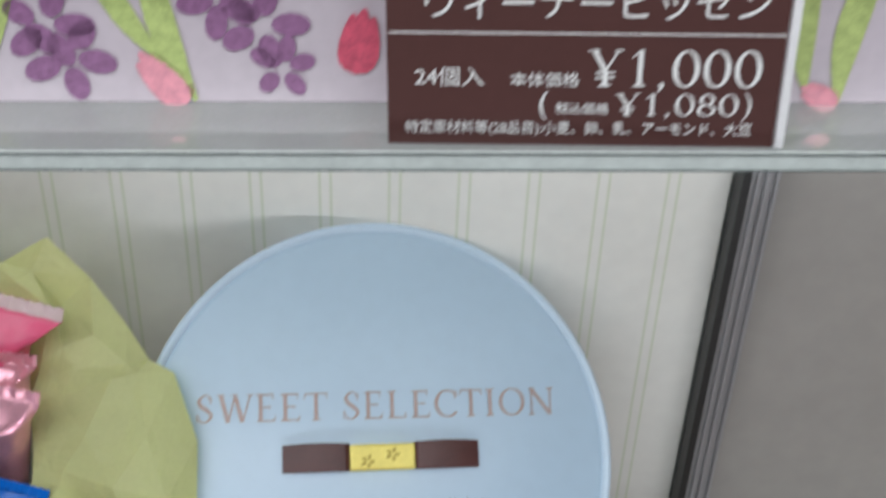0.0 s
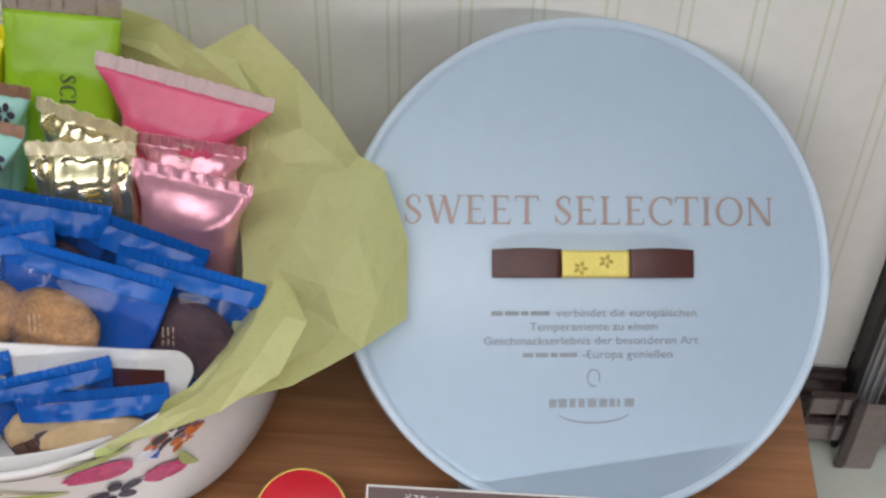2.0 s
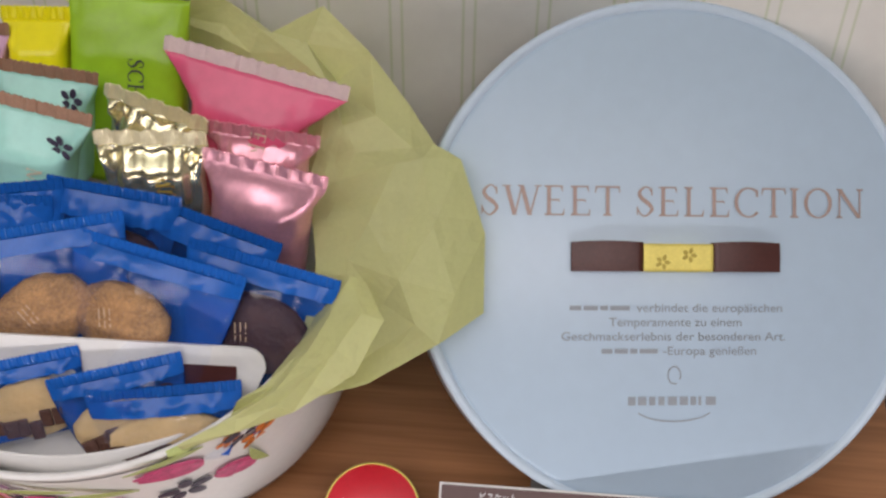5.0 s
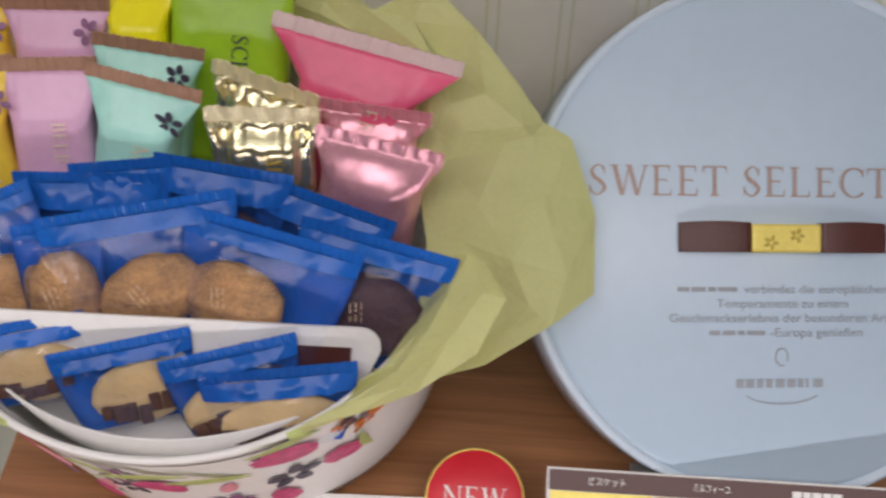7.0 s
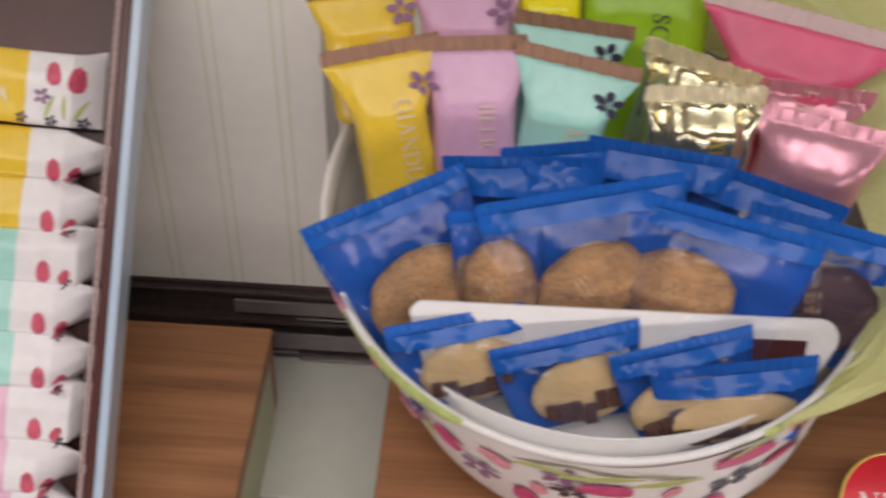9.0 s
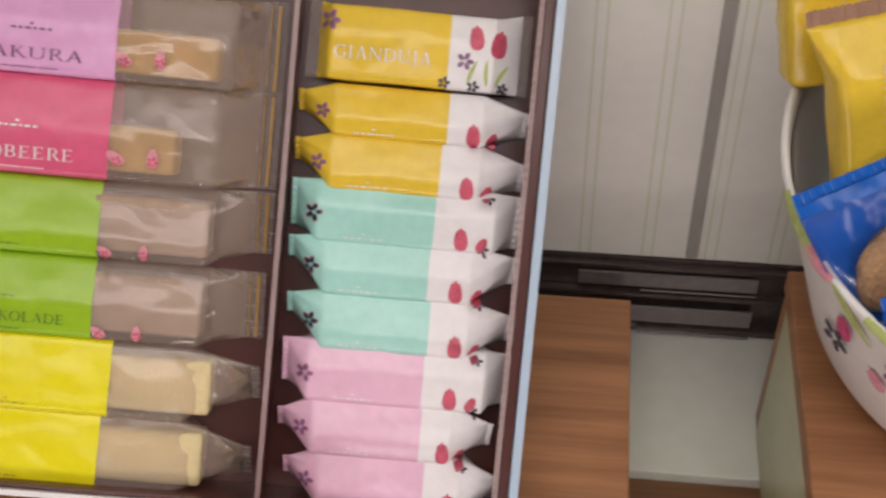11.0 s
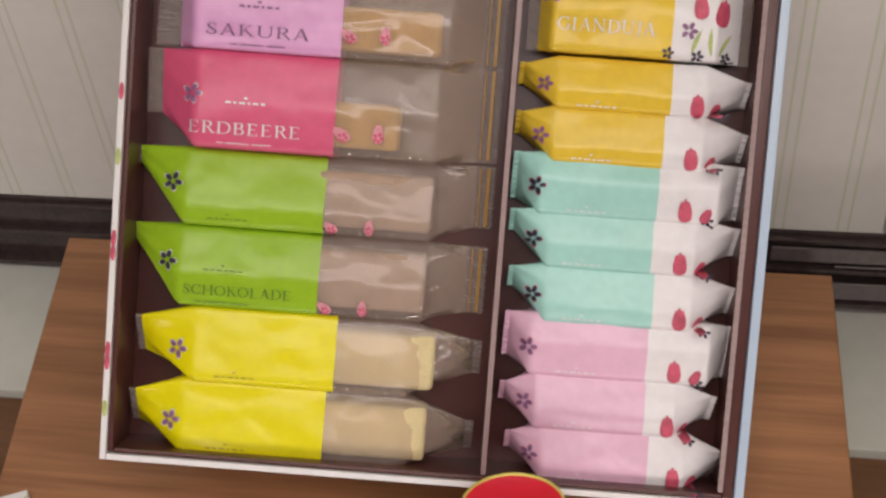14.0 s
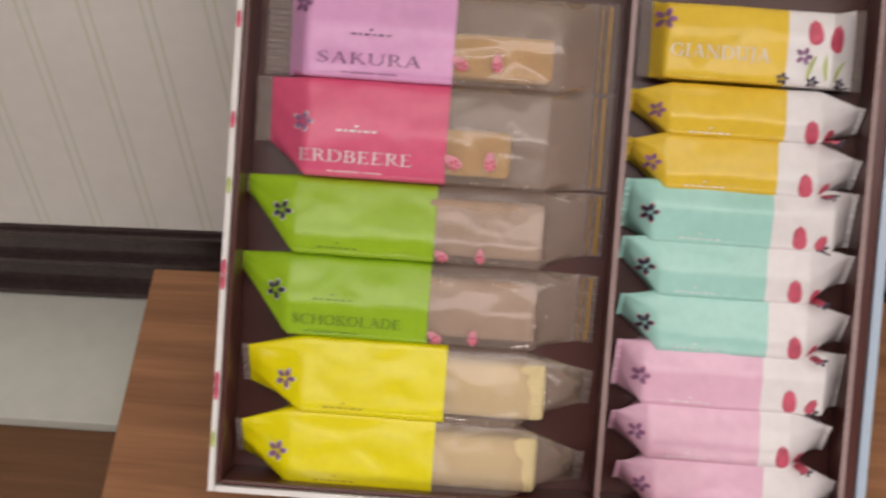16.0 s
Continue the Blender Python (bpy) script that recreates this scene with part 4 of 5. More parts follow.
# ---- the round box with the sweets, its insert and tissue ----
LEAN = 0.13
basket = thing("round_gift_box", "open white round gift box with printed flowers, propped on the plinth", "gift box", RIM_AT)
shell = part("shell", lathe_bm([(0.0001, -0.0940), (0.0935, -0.0940), (0.0948, -0.0926), (0.1008, -0.055), (0.1082, -0.0080)], 128, LEAN), M_WHITE, basket, "white printed side of the box")
part("rim", lathe_bm([(0.1078, -0.0084), (0.1096, -0.0035), (0.1104, -0.0012), (0.1100, 0.0004), (0.1086, 0.0006), (0.1074, -0.0006), (0.1056, -0.0075)], 128), M_WHITE, basket, "rolled white rim")
part("lining", lathe_bm([(0.1057, -0.0070), (0.0980, -0.055), (0.0920, -0.0905), (0.0001, -0.0910)], 96, LEAN), M_WHITE, basket)


def on_side(angle, z):
    """A pose on the slanting outer side of the round box."""
    r = 0.1082 + (z + 0.008) * 0.156
    a = radians(angle)
    return Matrix.Translation((r * math.cos(a) - LEAN * (z + 0.008), r * math.sin(a), z)) @ Matrix.Rotation(a + math.pi / 2, 4, "Z") @ Matrix.Rotation(radians(90 + 9), 4, "X") @ Matrix.Translation((0, 0, 0.0007))


for kind, angle, z, s, turn in (("bloom", -62, -0.020, 0.030, 66), ("leaf", -53, -0.010, 0.034, 80), ("dark", -44, -0.020, 0.011, 10), ("orange", -42, -0.031, 0.009, 0), ("orange", -48, -0.019, 0.006, 30),
                                ("dark", -36, -0.020, 0.009, 40), ("violet", -40, -0.028, 0.008, 40), ("dark", -27, -0.028, 0.009, 20), ("dark", -62, -0.046, 0.012, 15), ("bud", -76, -0.040, 0.012, -10),
                                ("bloom", -50, -0.048, 0.026, 40), ("leaf", -70, -0.030, 0.036, 74), ("violet", -98, -0.024, 0.009, 0), ("bloom", -90, -0.034, 0.022, 80), ("leaf", -82, -0.020, 0.034, 84),
                                ("dark", -97, -0.040, 0.008, 30), ("bud", -112, -0.026, 0.016, 50), ("leaf", -108, -0.020, 0.03, -60), ("bloom", -124, -0.034, 0.018, 30), ("bud", -104, -0.046, 0.012, 10),
                                ("violet", -131, -0.026, 0.008, 0), ("leaf", -138, -0.018, 0.03, 60), ("bloom", -146, -0.026, 0.014, 10), ("violet", -118, -0.052, 0.009, 0), ("bud", -137, -0.044, 0.012, 40),
                                ("dark", -150, -0.046, 0.008, 0), ("bloom", -108, -0.062, 0.018, 10), ("leaf", -130, -0.055, 0.03, 20), ("violet", -78, -0.060, 0.010, 0), ("bloom", -66, -0.066, 0.020, 20), ("leaf", -42, -0.060, 0.03, 30)):
    flowers(shell, [(kind, 0, 0, s, turn)], on_side(angle, z))
for angle, s, material, word in ((-140, 0.045, M_FL_GREEN, "green"), (-60, 0.012, M_FL_GREEN, "green"), (-160, 0.02, M_FL_PINK, "pink"), (-171, 0.03, M_FL_GREEN, "green"), (-128, 0.02, M_FL_GREEN, "green")):
    rows = []
    for k in range(9):
        a = radians(angle) + s / 0.11 * (k / 8)
        w = math.sin(math.pi * (k + 0.3) / 8.6) * 0.0024
        rows.append([(rr * math.cos(a), rr * math.sin(a), zz) for rr, zz in ((0.1112 - 0.001 * w, -0.0016 - w), (0.1113, -0.0014 + w * 0.6), (0.1096, 0.0011 + w * 0.1))])
    part("rim_print", sheet_bm(rows), material, basket, word + " printed leaf on the rim")

prop = thing("box_prop", "small white wedge under the back of the round box", "prop")
slab("wedge", (-0.29, 0.030, 0.1102), (-0.20, 0.0298 + 0.012, 0.128), M_WHITE, prop, "", 0.0006)

insert = thing("paper_insert", "folded white card insert holding the small biscuit bags", "box insert")
outline = [(-0.0700, -0.034), (0.0680, -0.036), (0.0785, -0.010)] + [(0.0705 + 0.008 * math.cos(radians(a)), -0.008 + 0.008 * math.sin(radians(a))) for a in range(0, 91, 15)] + [(-0.0725, 0.0005)] + [(-0.0735 + 0.005 * math.cos(radians(a)), -0.0045 + 0.005 * math.sin(radians(a))) for a in range(100, 181, 20)]
D_AT = on_bag((-0.2385, -0.0735, 0.2200), 20, 4, -2.2)
put(part("divider", shape_bm(outline, 0.0012), M_WHITE, insert, "upright white card", False), D_AT)
put(part("lining_panel", slab_bm((0.024, -0.030, 0.0014), (0.067, -0.0085, 0.0020), 0.0003), M_BROWN, insert, "grey-brown inner panel", False), D_AT)
rows = []
for k in range(41):
    a = radians(-158 + k * 3.15)
    drop = 0.030 * abs(k / 20 - 1) ** 3
    rows.append([RIM_AT @ Vector((r * math.cos(a), r * math.sin(a), z)) for r, z in ((0.0925, -0.040), (0.0975, -0.0065 - drop), (0.0987, -0.0065 - drop), (0.0937, -0.040))])
part("curved_front", sheet_bm(rows), M_WHITE, insert, "curved white card along the rim")
rows = []
for k in range(21):
    a = radians(-155 + k * 6.2)
    rows.append([RIM_AT @ Vector((r * math.cos(a), r * math.sin(a), -0.038)) for r in (0.01, 0.05, 0.0925)])
part("insert_floor", sheet_bm(rows), M_WHITE, insert)


def tissue_bm(knots, inner, seed, bumps, m=4, split=1):
    """A stiffly creased sheet of tissue flaring over the rim: knots of angle, radius and height of its free edge."""
    ang, rad, hei = (np.array(v, float) for v in zip(*knots))
    rng = random.Random(seed)
    steps = []
    for a, b in zip(ang, ang[1:]):
        steps += [a + (b - a) * k / split for k in range(split)]
    steps.append(ang[-1])
    rows = []
    for i, a in enumerate(steps):
        r1, z1 = np.interp(a, ang, rad), np.interp(a, ang, hei)
        r0, z0 = np.interp(a, inner[0], inner[1]), np.interp(a, inner[0], inner[2])
        row = []
        for j in range(m + 1):
            s = j / m
            inside = 0 < j < m
            s2 = s + (rng.uniform(-0.09, 0.09) if inside else 0)
            a2 = a + (rng.uniform(-2.2, 2.2) if inside else 0)
            r, z = r0 + (r1 - r0) * s2, z0 + (z1 - z0) * s2 + 0.006 * math.sin(math.pi * s)
            z += bumps * rng.uniform(-1, 1) * (1.0 if inside else 0.0)
            row.append((r * math.cos(radians(a2)), r * math.sin(radians(a2)), z))
        rows.append(row)
    bm = sheet_bm(rows)
    bmesh.ops.triangulate(bm, faces=bm.faces[:], quad_method="SHORT_EDGE")
    # fine limp waves inside each flat facet
    bmesh.ops.subdivide_edges(bm, edges=bm.edges[:], cuts=5, use_grid_fill=True)
    for v in bm.verts:
        v.co.z += 0.0009 * crease(v.co * 60, seed, 0.6)
    return bm


tissue = thing("tissue_paper", "crumpled pale lime tissue paper spilling over the round box", "tissue paper", RIM_AT)
INNER = ((-50, -25, 5, 40, 104), (0.1085, 0.1075, 0.097, 0.090, 0.088), (-0.001, 0.000, 0.004, 0.007, 0.008))
part("sheet", tissue_bm([(-44, 0.110, 0.000), (-36, 0.120, -0.001), (-24, 0.139, -0.006), (-12, 0.156, -0.014), (-4.6, 0.1706, -0.0177), (5, 0.169, 0.0), (14, 0.161, 0.018), (17, 0.151, 0.021), (24, 0.145, 0.028), (34, 0.138, 0.038),
                         (44, 0.130, 0.051), (52, 0.113, 0.034), (62, 0.110, 0.042), (74, 0.106, 0.046), (88, 0.102, 0.039), (104, 0.100, 0.040)], INNER, 2, 0.0056), M_TISSUE, tissue, "", False)
part("fold", tissue_bm([(-57, 0.1118, 0.0012), (-47, 0.117, 0.002), (-37, 0.127, 0.005), (-26, 0.137, 0.008), (-17, 0.139, 0.018), (-11, 0.126, 0.018)], ((-57, -40, -11), (0.1105, 0.1095, 0.1085), (0.0015, 0.0020, 0.004)), 7, 0.0016, 3), M_TISSUE, tissue, "folded-over corner of the tissue", False)
for o in tissue.children:
    s = o.modifiers.new("thickness", "SOLIDIFY")
    s.thickness = 0.0003

# ---- the tall gift box of cakes, leaning back on the low plinth ----
BOX = Matrix.Translation((-0.7189, -0.1252, 0.1068)) @ Matrix.Rotation(radians(10.4), 4, "Z") @ Matrix.Rotation(radians(50), 4, "X") @ Matrix.Rotation(radians(-8.9), 4, "Z")
W, H, DEEP = 0.272, 0.300, 0.032
tray = thing("cake_gift_box", "open chocolate-brown gift box of wrapped cakes leaning back on the plinth", "gift box", BOX)
slab("back_panel", (0.003, 0.003, -DEEP), (W - 0.004, H - 0.003, -DEEP + 0.002), M_BROWN, tray)
slab("inner_wall", (0.0028, 0.0030, -DEEP + 0.0021), (0.0052, H - 0.003, -0.0015), M_BROWN, tray)
slab("inner_wall", (W - 0.0085, 0.0030, -DEEP + 0.0021), (W - 0.0042, H - 0.003, -0.0015), M_BROWN, tray)
slab("inner_wall", (0.0054, 0.0028, -DEEP + 0.0021), (W - 0.0087, 0.0050, -0.0015), M_BROWN, tray)
slab("inner_wall", (0.0054, H - 0.005, -DEEP + 0.0021), (W - 0.0087, H - 0.003, -0.0015), M_BROWN, tray)
left = slab("outer_wall", (0.0, 0.0, -DEEP), (0.0026, H, 0.0), M_WHITE, tray, "white side printed with flowers", 0.0006)
slab("outer_wall", (W - 0.0040, 0.0, -DEEP), (W, H, 0.0), M_LID, tray, "light blue side", 0.0009)
slab("outer_wall", (0.0028, 0.0, -DEEP), (W - 0.0042, 0.0026, 0.0), M_WHITE, tray, "white lower side", 0.0006)
slab("outer_wall", (0.0028, H - 0.0026, -DEEP), (W - 0.0042, H, 0.0), M_WHITE, tray, "white upper side", 0.0006)
for v, c in ((0.022, M_FL_GREEN), (0.042, M_FL_RED), (0.047, M_FL_RED), (0.088, M_FL_RED), (0.094, M_FL_RED), (0.128, M_FL_GREEN), (0.155, M_FL_RED), (0.196, M_FL_RED)):
    put(part("printed_petal", shape_bm(oval(0, 0, 0.0011, 0.0036), 0.0002), c, left, "", False), pose(0.0013, v, 0.0001))
slab("divider", (0.1612, 0.0052, -DEEP + 0.0021), (0.1632, H - 0.006, -0.0042), M_BROWN, tray)
slab("divider_edge", (0.1611, 0.0052, -0.0040), (0.1633, H - 0.006, -0.0032), M_EDGE, tray, "pale edge of the divider", 0.0002)
put(part("perforated_edge", seal_bm(H - 0.012, 0.0020, 80, 0.0004), M_EDGE, tray, "torn perforated edge of the brown lining", False), pose(W - 0.0088, H / 2, -0.0012, 0, 0, 90))
easel = thing("box_easel", "small dark wooden support under the leaning gift box", "stand")
slab("foot", (-0.70, -0.088, 0.0582), (-0.62, -0.062, 0.074), M_BROWN, easel)
slab("strut", (-0.67, -0.0615, 0.0582), (-0.65, -0.052, 0.096), M_BROWN, easel)


def box_ring(a, b, ridge, lean, n=60):
    """The cross-section of a wrapped bar, with a ridge along its front face: points of y and z round it."""
    corners = [(a, -b), (a, b - lean[0]), (ridge * a, b), (-a, b - lean[1]), (-a, -b)]
    sides = [(p, q, math.hypot(q[0] - p[0], q[1] - p[1])) for p, q in zip(corners, corners[1:] + corners[:1])]
    total, pts = sum(d for *_, d in sides), []
    for k in range(n):
        at = total * k / n
        for p, q, d in sides:
            if at <= d:
                pts.append((p[0] + (q[0] - p[0]) * at / d, p[1] + (q[1] - p[1]) * at / d))
                break
            at -= d
    return [tuple((pts[k - 1][c] + 2 * pts[k][c] + pts[(k + 1) % n][c]) / 4 for c in (0, 1)) for k in range(n)]


def bar_bm(x0, x1, pack, n, crumple):
    """A stretch of wrapper along x, between the two pinched ends that the pack names."""
    ring, rows = box_ring(pack["half"], pack["deep"], pack["ridge"], pack["lean"]), []
    u0, a0, a1, u1, mid, z0, seed = (pack[k] for k in ("u0", "a0", "a1", "u1", "mid", "z", "seed"))
    for i in range(n + 1):
        x = x0 + (x1 - x0) * i / n
        s, fin = 0.0, pack["fin0"]
        if x < a0:
            s = (a0 - x) / (a0 - u0)
        elif x > a1:
            s, fin = (x - a1) / (u1 - a1), pack["fin1"]
        at, turn, reach, depth = fin
        row = []
        for y, z in ring:
            t = math.atan2(z / pack["deep"], y / pack["half"]) - radians(turn)
            fy = at * pack["half"] + reach * pack["half"] * math.cos(t) * math.cos(radians(turn)) - 0.0004 * math.sin(t) * math.sin(radians(turn))
            fz = depth + reach * pack["half"] * math.cos(t) * math.sin(radians(turn)) + 0.0004 * math.sin(t) * math.cos(radians(turn))
            y, z = y + (fy - y) * s, z + (fz - z) * s
            w = crease(Vector((x * 30 + seed * 3.1, y * 40, z * 20)), seed, 0.22)
            pleat = 0.0007 * s * (1 - s) * 4 * (abs((t / math.pi * 3.5 + seed * 0.37) % 1 * 2 - 1) - 0.5)
            row.append((x, mid + y + crumple * 0.3 * w * (1 - s), z0 + z + crumple * w * (1 - 0.7 * s) + (pleat if z > 0 else 0)))
        rows.append(row)
    return sheet_bm(rows, True, False)


def cake_pack(label, u0, um, u1, v0, v1, sleeve, end, seed, clear, cake=None, word="", ink=None, lift=0.0, shoulder=0.2, left=(0.2, 80, 0.5), right=(0.0, 80, 0.5), ridge=0.0, lean=(0.003, 0.001), shoulder1=0.16, fins=(0.002, 0.002)):
    """A wrapped cake lying across the box: coloured sleeve on one half, printed or clear film on the other.
    left, right: where the pinched ends lie over the middle, the turn of their seal, and its reach."""
    p = thing("wrapped_cake", label, "wrapped cake", BOX, "wrapped cakes in the gift box")
    length, half, mid = u1 - u0, (v1 - v0) / 2 * (1.02 if clear else 1.06), (v0 + v1) / 2 - 0.0026
    pack = {"u0": u0, "a0": u0 + length * shoulder, "a1": u1 - length * shoulder1, "u1": u1, "mid": mid, "half": half, "deep": 0.0118, "z": -0.0193 + lift,
            "ridge": ridge, "lean": lean, "seed": seed, "fin0": (*left, -0.001), "fin1": (*right, -0.002)}
    bm = bar_bm(u0, um, pack, 40, 0.0009)
    whole = bar_bm(u0, u1, pack, 60, 0.0009)
    skin = BVHTree.FromBMesh(whole)
    whole.free()
    front = part("sleeve", bm, sleeve, p)
    e = part("clear_end" if clear else "printed_end", bar_bm(um, u1, pack, 44, 0.0013 if clear else 0.0009), end, p, "clear crinkled film" if clear else "white end printed with tulips")
    if clear:
        e.visible_shadow = False
    pinked = clear or shoulder < 0.1
    for x, fin, wide, s in ((u0, left, fins[0], -1), (u1, right, fins[1], 1)):
        at, turn, reach = fin
        m = Matrix.Translation((x, mid + at * half, pack["z"] - (0.001 if s < 0 else 0.002))) @ Matrix.Rotation(radians(turn), 4, "X") @ Matrix.Rotation(radians(-90 * s), 4, "Z")
        seal = put(part("heat_seal", seal_bm(2 * reach * half, wide, max(6, int(reach * half / 0.0007)), 0.0004, 0.0003), M_SEAL_FILM if pinked else (sleeve if s < 0 else end), p, "pinked flat end seal", False), m)
        seal.visible_shadow = not pinked
        if clear and s > 0 and turn < 30:
            for k in range(2):
                part("tear_band", slab_bm((-reach * half * 0.94, 0.0016 + 0.0030 * k, -0.0003), (reach * half * 0.94, 0.0022 + 0.0038 * k, 0.0014), 0.0002), M_AMBER, seal, "amber band beside the seal", False)
    at_body = lambda fx, fy: pose(u0 + (um - u0) * fx, mid + half * fy, 0)
    at_end = lambda fx, fy, turn=0: pose(um + (u1 - um) * fx, mid + half * fy, 0, 0, 0, turn)

    def printed(name, bm, material, m, text="", off=0.0003):
        return part(name, drape(bm, skin, m, off), material, e if name in ("printed_tulip", "printed_leaf", "printed_blossom") else front, text, False)

    if clear:
        short = word in ("SAKURA", "ERDBEERE")
        top = mid + half * (0.12 if short else 0.66)
        reach = um + (u1 - um) * (0.70 if word == "SAKURA" else 0.45 if short else 0.72)
        part("cake", slab_bm((um - 0.004, mid - half * 0.80, -0.0280), (reach, top, -0.0112 + lift), 0.0035, 4), cake, p, "pale sponge cake inside")
        if sleeve is not M_LEMON:
            for k in range(2):
                fy = (-0.52 if short else -0.80) + 0.04 * k
                printed("printed_blossom", tulip_bm(half * 0.40, 0.0002, 0.5), M_FL_PINK, at_end(0.05 + 0.26 * k, fy, 25 - 60 * k), "pink printed petals", 0.0006)
                printed("printed_blossom", violet_bm(half * 0.12, 0.0002, seed + k), M_FL_RED, at_end(0.06 + 0.25 * k, fy - 0.08), "red printed blossom", 0.0009)
    else:
        spots = ((0.34, -0.58, 0.0100, 4), (0.60, -0.70, 0.0070, -28)) if not word else ((0.36, 0.42, 0.0105, 6), (0.68, 0.30, 0.0118, -6))
        for fx, fy, s, turn in spots:
            printed("printed_tulip", tulip_bm(s, 0.0002), M_FL_RED, at_end(fx, fy, turn), "red printed tulip")
        if word:
            for k, (fx, fy) in enumerate(((0.22, -0.22), (-0.04, -0.84), (0.36, -0.88), (0.78, -0.86))):
                printed("printed_violet", violet_bm(0.0036 if k == 0 else 0.0026, 0.0002, seed + k), M_FL_PURPLE if k == 0 else M_FL_BLACK, at_end(fx, fy), "dark printed violet")
            for fx, turn in ((0.28, -8), (0.55, 14), (0.66, -20)):
                printed("printed_leaf", leaf_bm(0.011, 0.0018, 0.002), M_FL_GREEN, at_end(fx, -0.84, turn), "green printed leaf")
        else:
            printed("printed_violet", violet_bm(0.0026, 0.0002, seed), M_FL_BLACK, at_end(0.62, -0.86), "dark printed violet")
    dark = M_FL_BLACK if sleeve in (M_LIME, M_TEAL) else M_FL_PURPLE
    fx, fy = (0.20, -0.16 if sleeve is M_LEMON else 0.08) if clear else (0.14, -0.1)
    if word and shoulder < 0.1:
        fx, fy = (0.08, 0.55)
    size = min(0.0041, half * 0.28)
    if sleeve is not M_SAKURA:
        printed("printed_violet", violet_bm(size * 1.12, 0.0001, seed), M_WHITE_FILM if clear else M_FL_PINK, at_body(fx, fy), "pale halo of a printed violet")
    printed("printed_violet", violet_bm(size, 0.0001, seed), dark, at_body(fx, fy), "dark printed violet", 0.0006)
    low = -0.70 if not word else 0.02
    mark = bars_bm([[0.0014], [0.0022, 0.0014, 0.0026, 0.0012, 0.0024, 0.0018]], 0.0020, 0.0009 if word in ("SAKURA", "ERDBEERE") else 0.0005)
    if clear or not word:
        printed("small_print", mark, ink or M_WHITE_FILM, at_body(0.50, low + 0.02), "tiny printed maker's mark")
    if word:
        tall = half * (0.24 if clear else 0.34)
        printed("lettering", serif_bm(word, tall, 0.00005, (um - u0) * (0.56 if len(word) > 8 else 0.62 if clear else 0.74)), ink or M_WHITE_FILM, at_body(0.58 if len(word) > 8 else 0.50, -0.58 if clear else -0.26), "printed lettering", 0.0007)
        if clear:
            printed("small_print", bars_bm([[0.003, 0.010, 0.008]], 0.002, 0.0004), ink or M_WHITE_FILM, at_body(0.50, -0.88), "thin printed flourish")
    return p


cp = cake_pack
cp("cherry-blossom pink wrapped cake with clear end", 0.0205, 0.0898, 0.1490, 0.1785, 0.2165, M_SAKURA, M_CLEAR, 41, True, M_CAKE, "SAKURA", M_FL_PURPLE, 0.002, 0.06, (0.0, 0, 0.98), (0.02, 0, 1.0), 0.10, (0.005, 0.001), 0.11, (0.0095, 0.0085))
cp("strawberry pink wrapped cake with clear end", 0.0140, 0.0894, 0.1490, 0.1373, 0.1778, M_PINK, M_CLEAR, 42, True, M_CAKE, "ERDBEERE", None, 0.002, 0.12, (0.30, 8, 0.66), (0.06, 0, 0.98), -0.05, (0.0035, 0.001), 0.13, (0.006, 0.0085))
cp("lime green wrapped cake with clear end", 0.0060, 0.0870, 0.1500, 0.1044, 0.1365, M_LIME, M_CLEAR, 43, True, M_TAUPE_CAKE, "", M_GREEN_INK, 0, 0.15, (0.70, 14, 0.24), (0.22, 12, 0.84), -0.45, (0.0055, 0.001), 0.13, (0.002, 0.0075))
cp("lime green wrapped cake with clear end", 0.0055, 0.0866, 0.1490, 0.0700, 0.1036, M_LIME, M_CLEAR, 44, True, M_TAUPE_CAKE, "SCHOKOLADE", M_GREEN_INK, 0, 0.15, (0.70, 14, 0.24), (0.08, 12, 0.88), -0.15, (0.0055, 0.001), 0.13, (0.002, 0.0075))
cp("bright yellow wrapped cake with clear end", 0.0110, 0.0958, 0.1545, 0.0372, 0.0693, M_LEMON, M_CLEAR, 45, True, M_CREAM_CAKE, "", M_GOLD_DARK, 0, 0.17, (0.10, 34, 0.62), (0.1, 40, 0.66), -0.90, (0.004, 0.001), 0.20, (0.0025, 0.003))
cp("bright yellow wrapped cake with clear end", 0.0100, 0.0929, 0.1535, 0.0062, 0.0380, M_LEMON, M_CLEAR, 46, True, M_CREAM_CAKE, "", M_GOLD_DARK, 0, 0.15, (0.08, 34, 0.58), (-0.1, 40, 0.62), -0.90, (0.004, 0.001), 0.20, (0.0025, 0.003))
cp("mustard yellow wrapped cake with tulip print, label outward", 0.1715, 0.2261, 0.2565, 0.1883, 0.2178, M_YELLOW, M_WHITE_FILM, 51, False, None, "GIANDUJA", None, 0.002, 0.06, (0.05, 0, 1.02), (0.1, 0, 1.08), 0.35, (0.003, 0.001), 0.14, (0.0045, 0.0040))
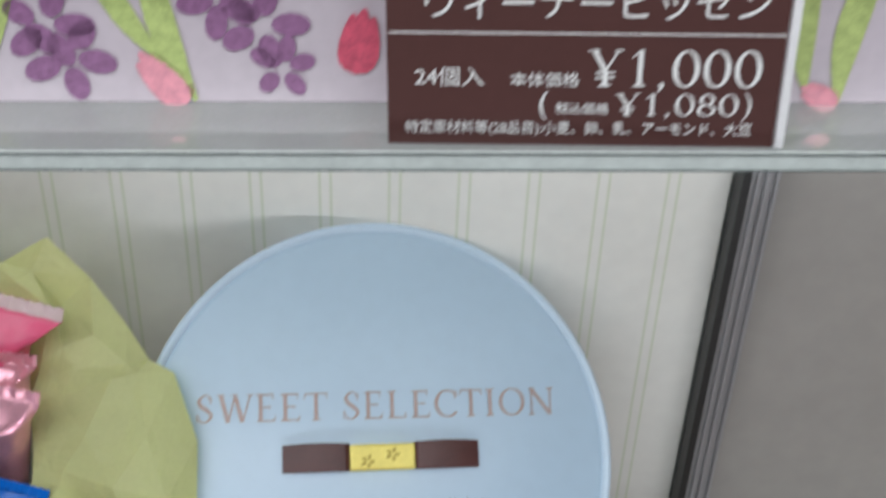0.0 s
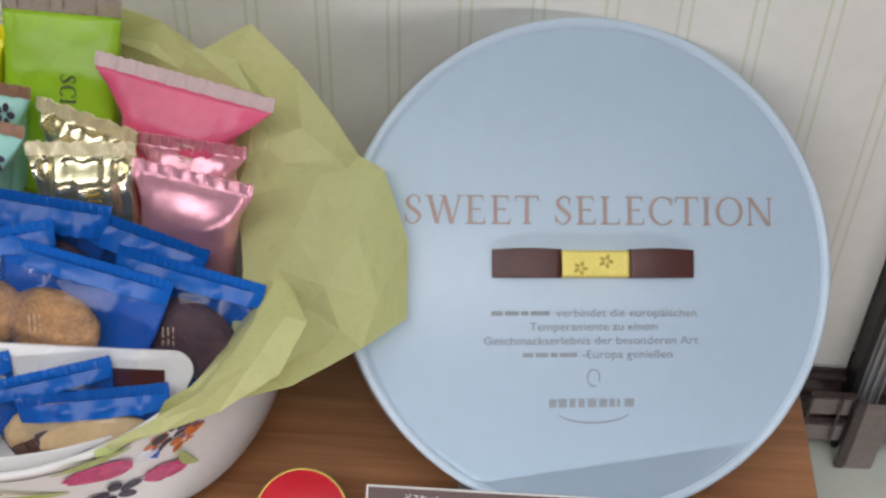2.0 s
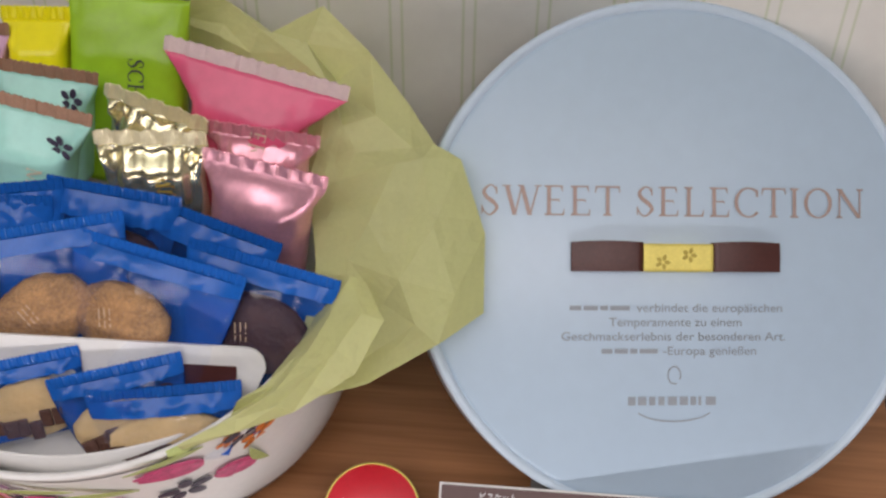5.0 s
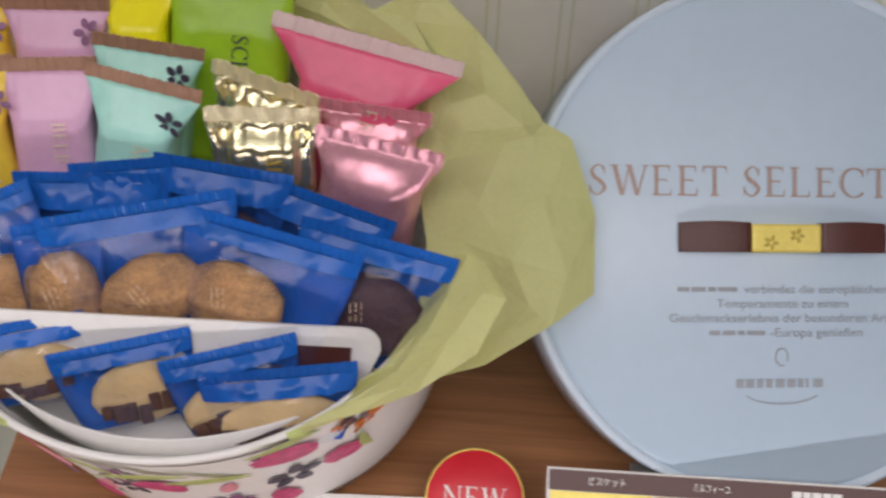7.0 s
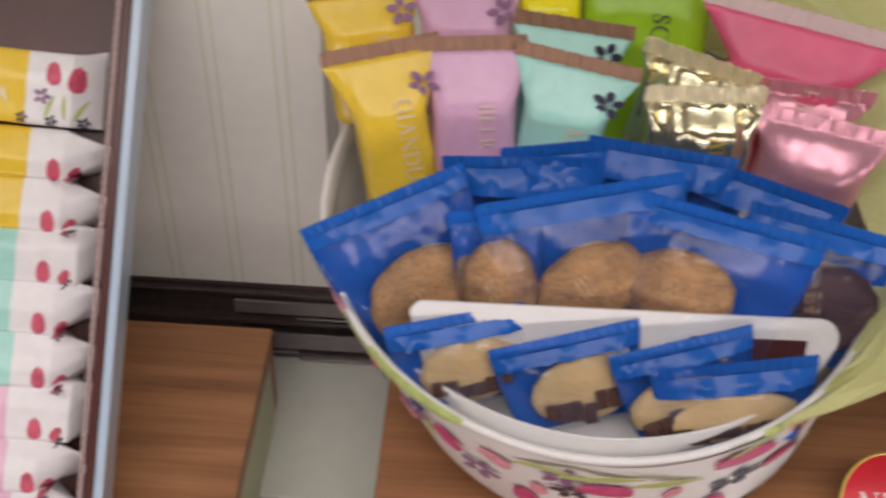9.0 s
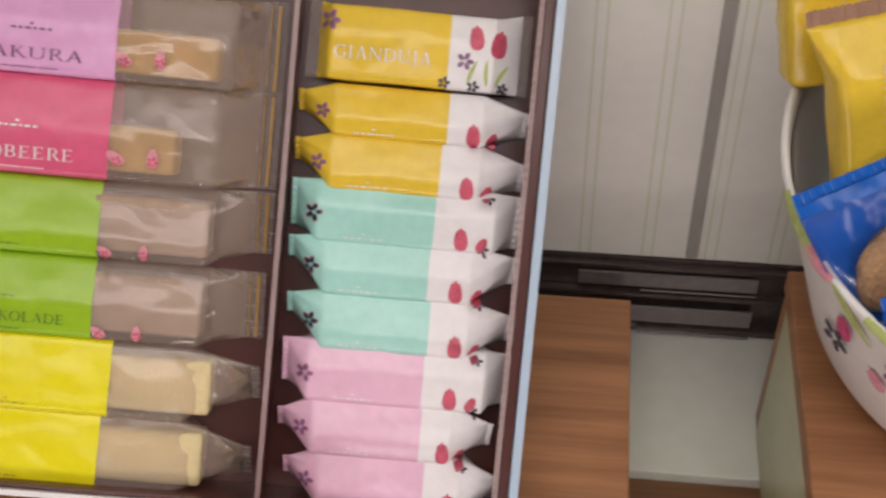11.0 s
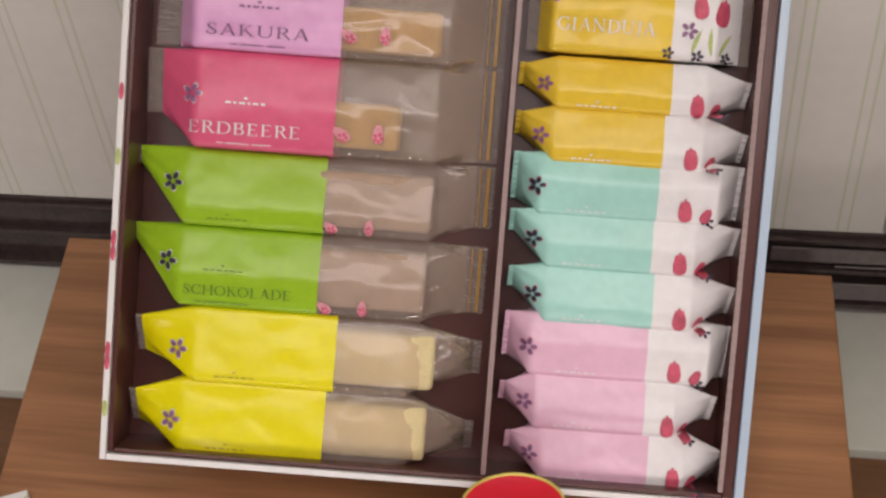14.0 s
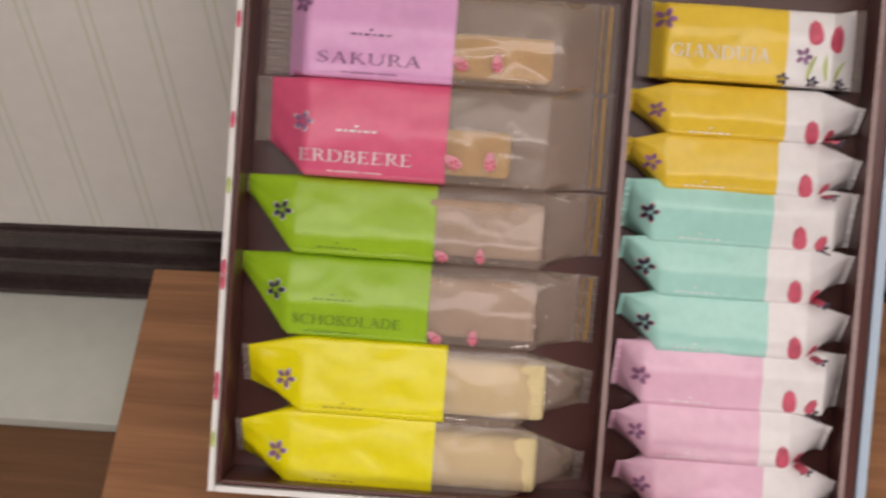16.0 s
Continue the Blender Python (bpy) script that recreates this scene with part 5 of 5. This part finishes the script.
for n, (v0, v1, u0, um, u1, mat_, name) in enumerate(((0.1651, 0.1856, 0.1680, 0.2284, 0.2571, M_YELLOW, "mustard yellow"), (0.1426, 0.1650, 0.1680, 0.2269, 0.2575, M_YELLOW, "mustard yellow"),
                                                      (0.1205, 0.1450, 0.1684, 0.2264, 0.2576, M_TEAL, "mint green"), (0.0982, 0.1222, 0.1688, 0.2259, 0.2580, M_TEAL, "mint green"),
                                                      (0.0748, 0.0985, 0.1700, 0.2282, 0.2585, M_TEAL, "mint green"), (0.0520, 0.0772, 0.1700, 0.2276, 0.2595, M_ROSE, "pale pink"),
                                                      (0.0288, 0.0524, 0.1700, 0.2286, 0.2545, M_ROSE, "pale pink"), (0.0065, 0.0298, 0.1740, 0.2318, 0.2610, M_ROSE, "pale pink"))):
    flat = n in (2, 5)  # these lie with their seals level
    cp(name + " wrapped cake with white tulip-printed end", u0 - 0.001, um, u1 + 0.0035, v0, v1, mat_, M_WHITE_FILM, 60 + n, False, None, "", None, 0, 0.10 if flat else 0.15,
       (0.16, 30, 0.90) if flat else ((0.25, 0.3, 0, 0.45, 0.4, 0, 0.1, 0.2)[n], 48, 0.58), (0.06, 20, 0.94) if flat else ((0.0, -0.05, 0, 0.2, 0.1, 0, 0.0, -0.1)[n], 46, 0.72),
       (-0.3, -0.5, 0.2, -0.2, -0.45, 0.1, -0.4, -0.5)[n], (0.0035, 0.0015), 0.10 if flat else 0.19)


# ---- cards and badges ----
def badge(m, label):
    b = thing("new_badge", label, "badge", m)
    disc = part("disc", lathe_bm([(0.0001, 0.0), (0.0208, 0.0), (0.0213, 0.0004), (0.0213, 0.0009), (0.0208, 0.0013), (0.0001, 0.0013)], 64), M_RED, b)
    part("edge_ring", lathe_bm([(0.0206, 0.0013), (0.0209, 0.0016), (0.0213, 0.0013), (0.0216, 0.0006), (0.0213, 0.0003)], 64), M_GOLD_TAG, b, "thin gold edge")
    put(part("lettering", serif_bm("NEW", 0.0088, 0.0001, 0.0275), M_WHITE, disc, "white lettering", False), pose(0, 0.0002, 0.0014))
    return b


badge(pose(-0.1195, -0.0810, 0.1225, 30, 0, 0), "round red NEW badge on the plinth before the round box")
card = thing("white_tag_card", "plain white card lying under the red badge", "card", pose(-0.165, -0.0830, 0.1215, 12, 0, 2))
slab("card", (-0.028, -0.05, 0), (0.028, 0, 0.0008), M_WHITE, card, "", 0.0003)
menu = thing("menu_card", "product menu card with brown heading and yellow picture panels", "menu card", pose(-0.0015, -0.0780, 0.1447, 36, 0, 0.5) @ Matrix.Scale(0.955, 4))
slab("backing", (-0.0925, -0.0595, -0.001), (0.0925, 0.0014, 0), M_WHITE, menu, "", 0.0004)
slab("heading", (-0.0915, -0.0085, 0.0002), (0.0925, 0.0004, 0.0006), M_BROWN_CARD, menu, "brown heading band", 0)
for k in range(4):
    slab("picture_panel", (-0.0908 + k * 0.0459, -0.0585, 0.0002), (-0.0459 + k * 0.0459, -0.0088, 0.0005), (M_GOLD_TAG, M_CREAM_CAKE, M_BUTTER, M_GOLD_TAG)[k], menu, "", 0)
    put(part("pictured_cake", blob_bm(0.012, 0.006, 0.0012, 80 + k, 0.1), (M_BISCUIT, M_BROWN, M_CAKE, M_BISCUIT)[k], menu, "printed picture of a cake"), pose(-0.066 + k * 0.0459, -0.0185, 0.0006))
for x, body in ((-0.066, "ビスケット"), (-0.020, "ミルフィーユ")):
    put(part("lettering", text_bm(body, 0.0042, 0.00005, 0.016), M_WHITE, menu, "white lettering", False), pose(x, -0.0042, 0.0008))
for x, w in ((0.026, 0.004), (0.071, 0.003)):
    put(part("lettering", bars_bm([[w, w * 0.8, w, w * 0.9, w]], 0.0014, 0.0030), M_WHITE, menu, "white lettering", False), pose(x, -0.0042, 0.0007))

badge(BOX @ pose(0.1748, -0.0015, 0.0160, 36, 0, 5), "round red NEW badge leaning against the brown gift box")
card = thing("white_tag_card", "plain white card standing before the brown gift box", "card", BOX @ pose(0.1412, -0.0065, 0.0045, 0, 0, 3))
slab("card", (-0.0315, -0.040, 0), (0.0315, 0, 0.0009), M_WHITE, card, "", 0.0003)
put(part("small_print", bars_bm([[0.004, 0.006, 0.003]], 0.003, 0.0016), M_GREY_INK, card, "", False), pose(0, -0.006, 0.0011))
leaf_card = thing("floral_leaflet", "small white leaflet with green and pink flowers on the plinth", "leaflet", pose(-0.783, -0.128, 0.0590, 8, 0, 25))
slab("leaflet", (-0.02, -0.03, 0), (0.018, 0.006, 0.004), M_WHITE, leaf_card, "", 0.0006)
flowers(leaf_card, [("leaf", 0.004, -0.012, 0.02, -30), ("tulip", -0.004, -0.006, 0.012, 20), ("violet", -0.012, -0.008, 0.006, 0)], pose(0, 0, 0.004))
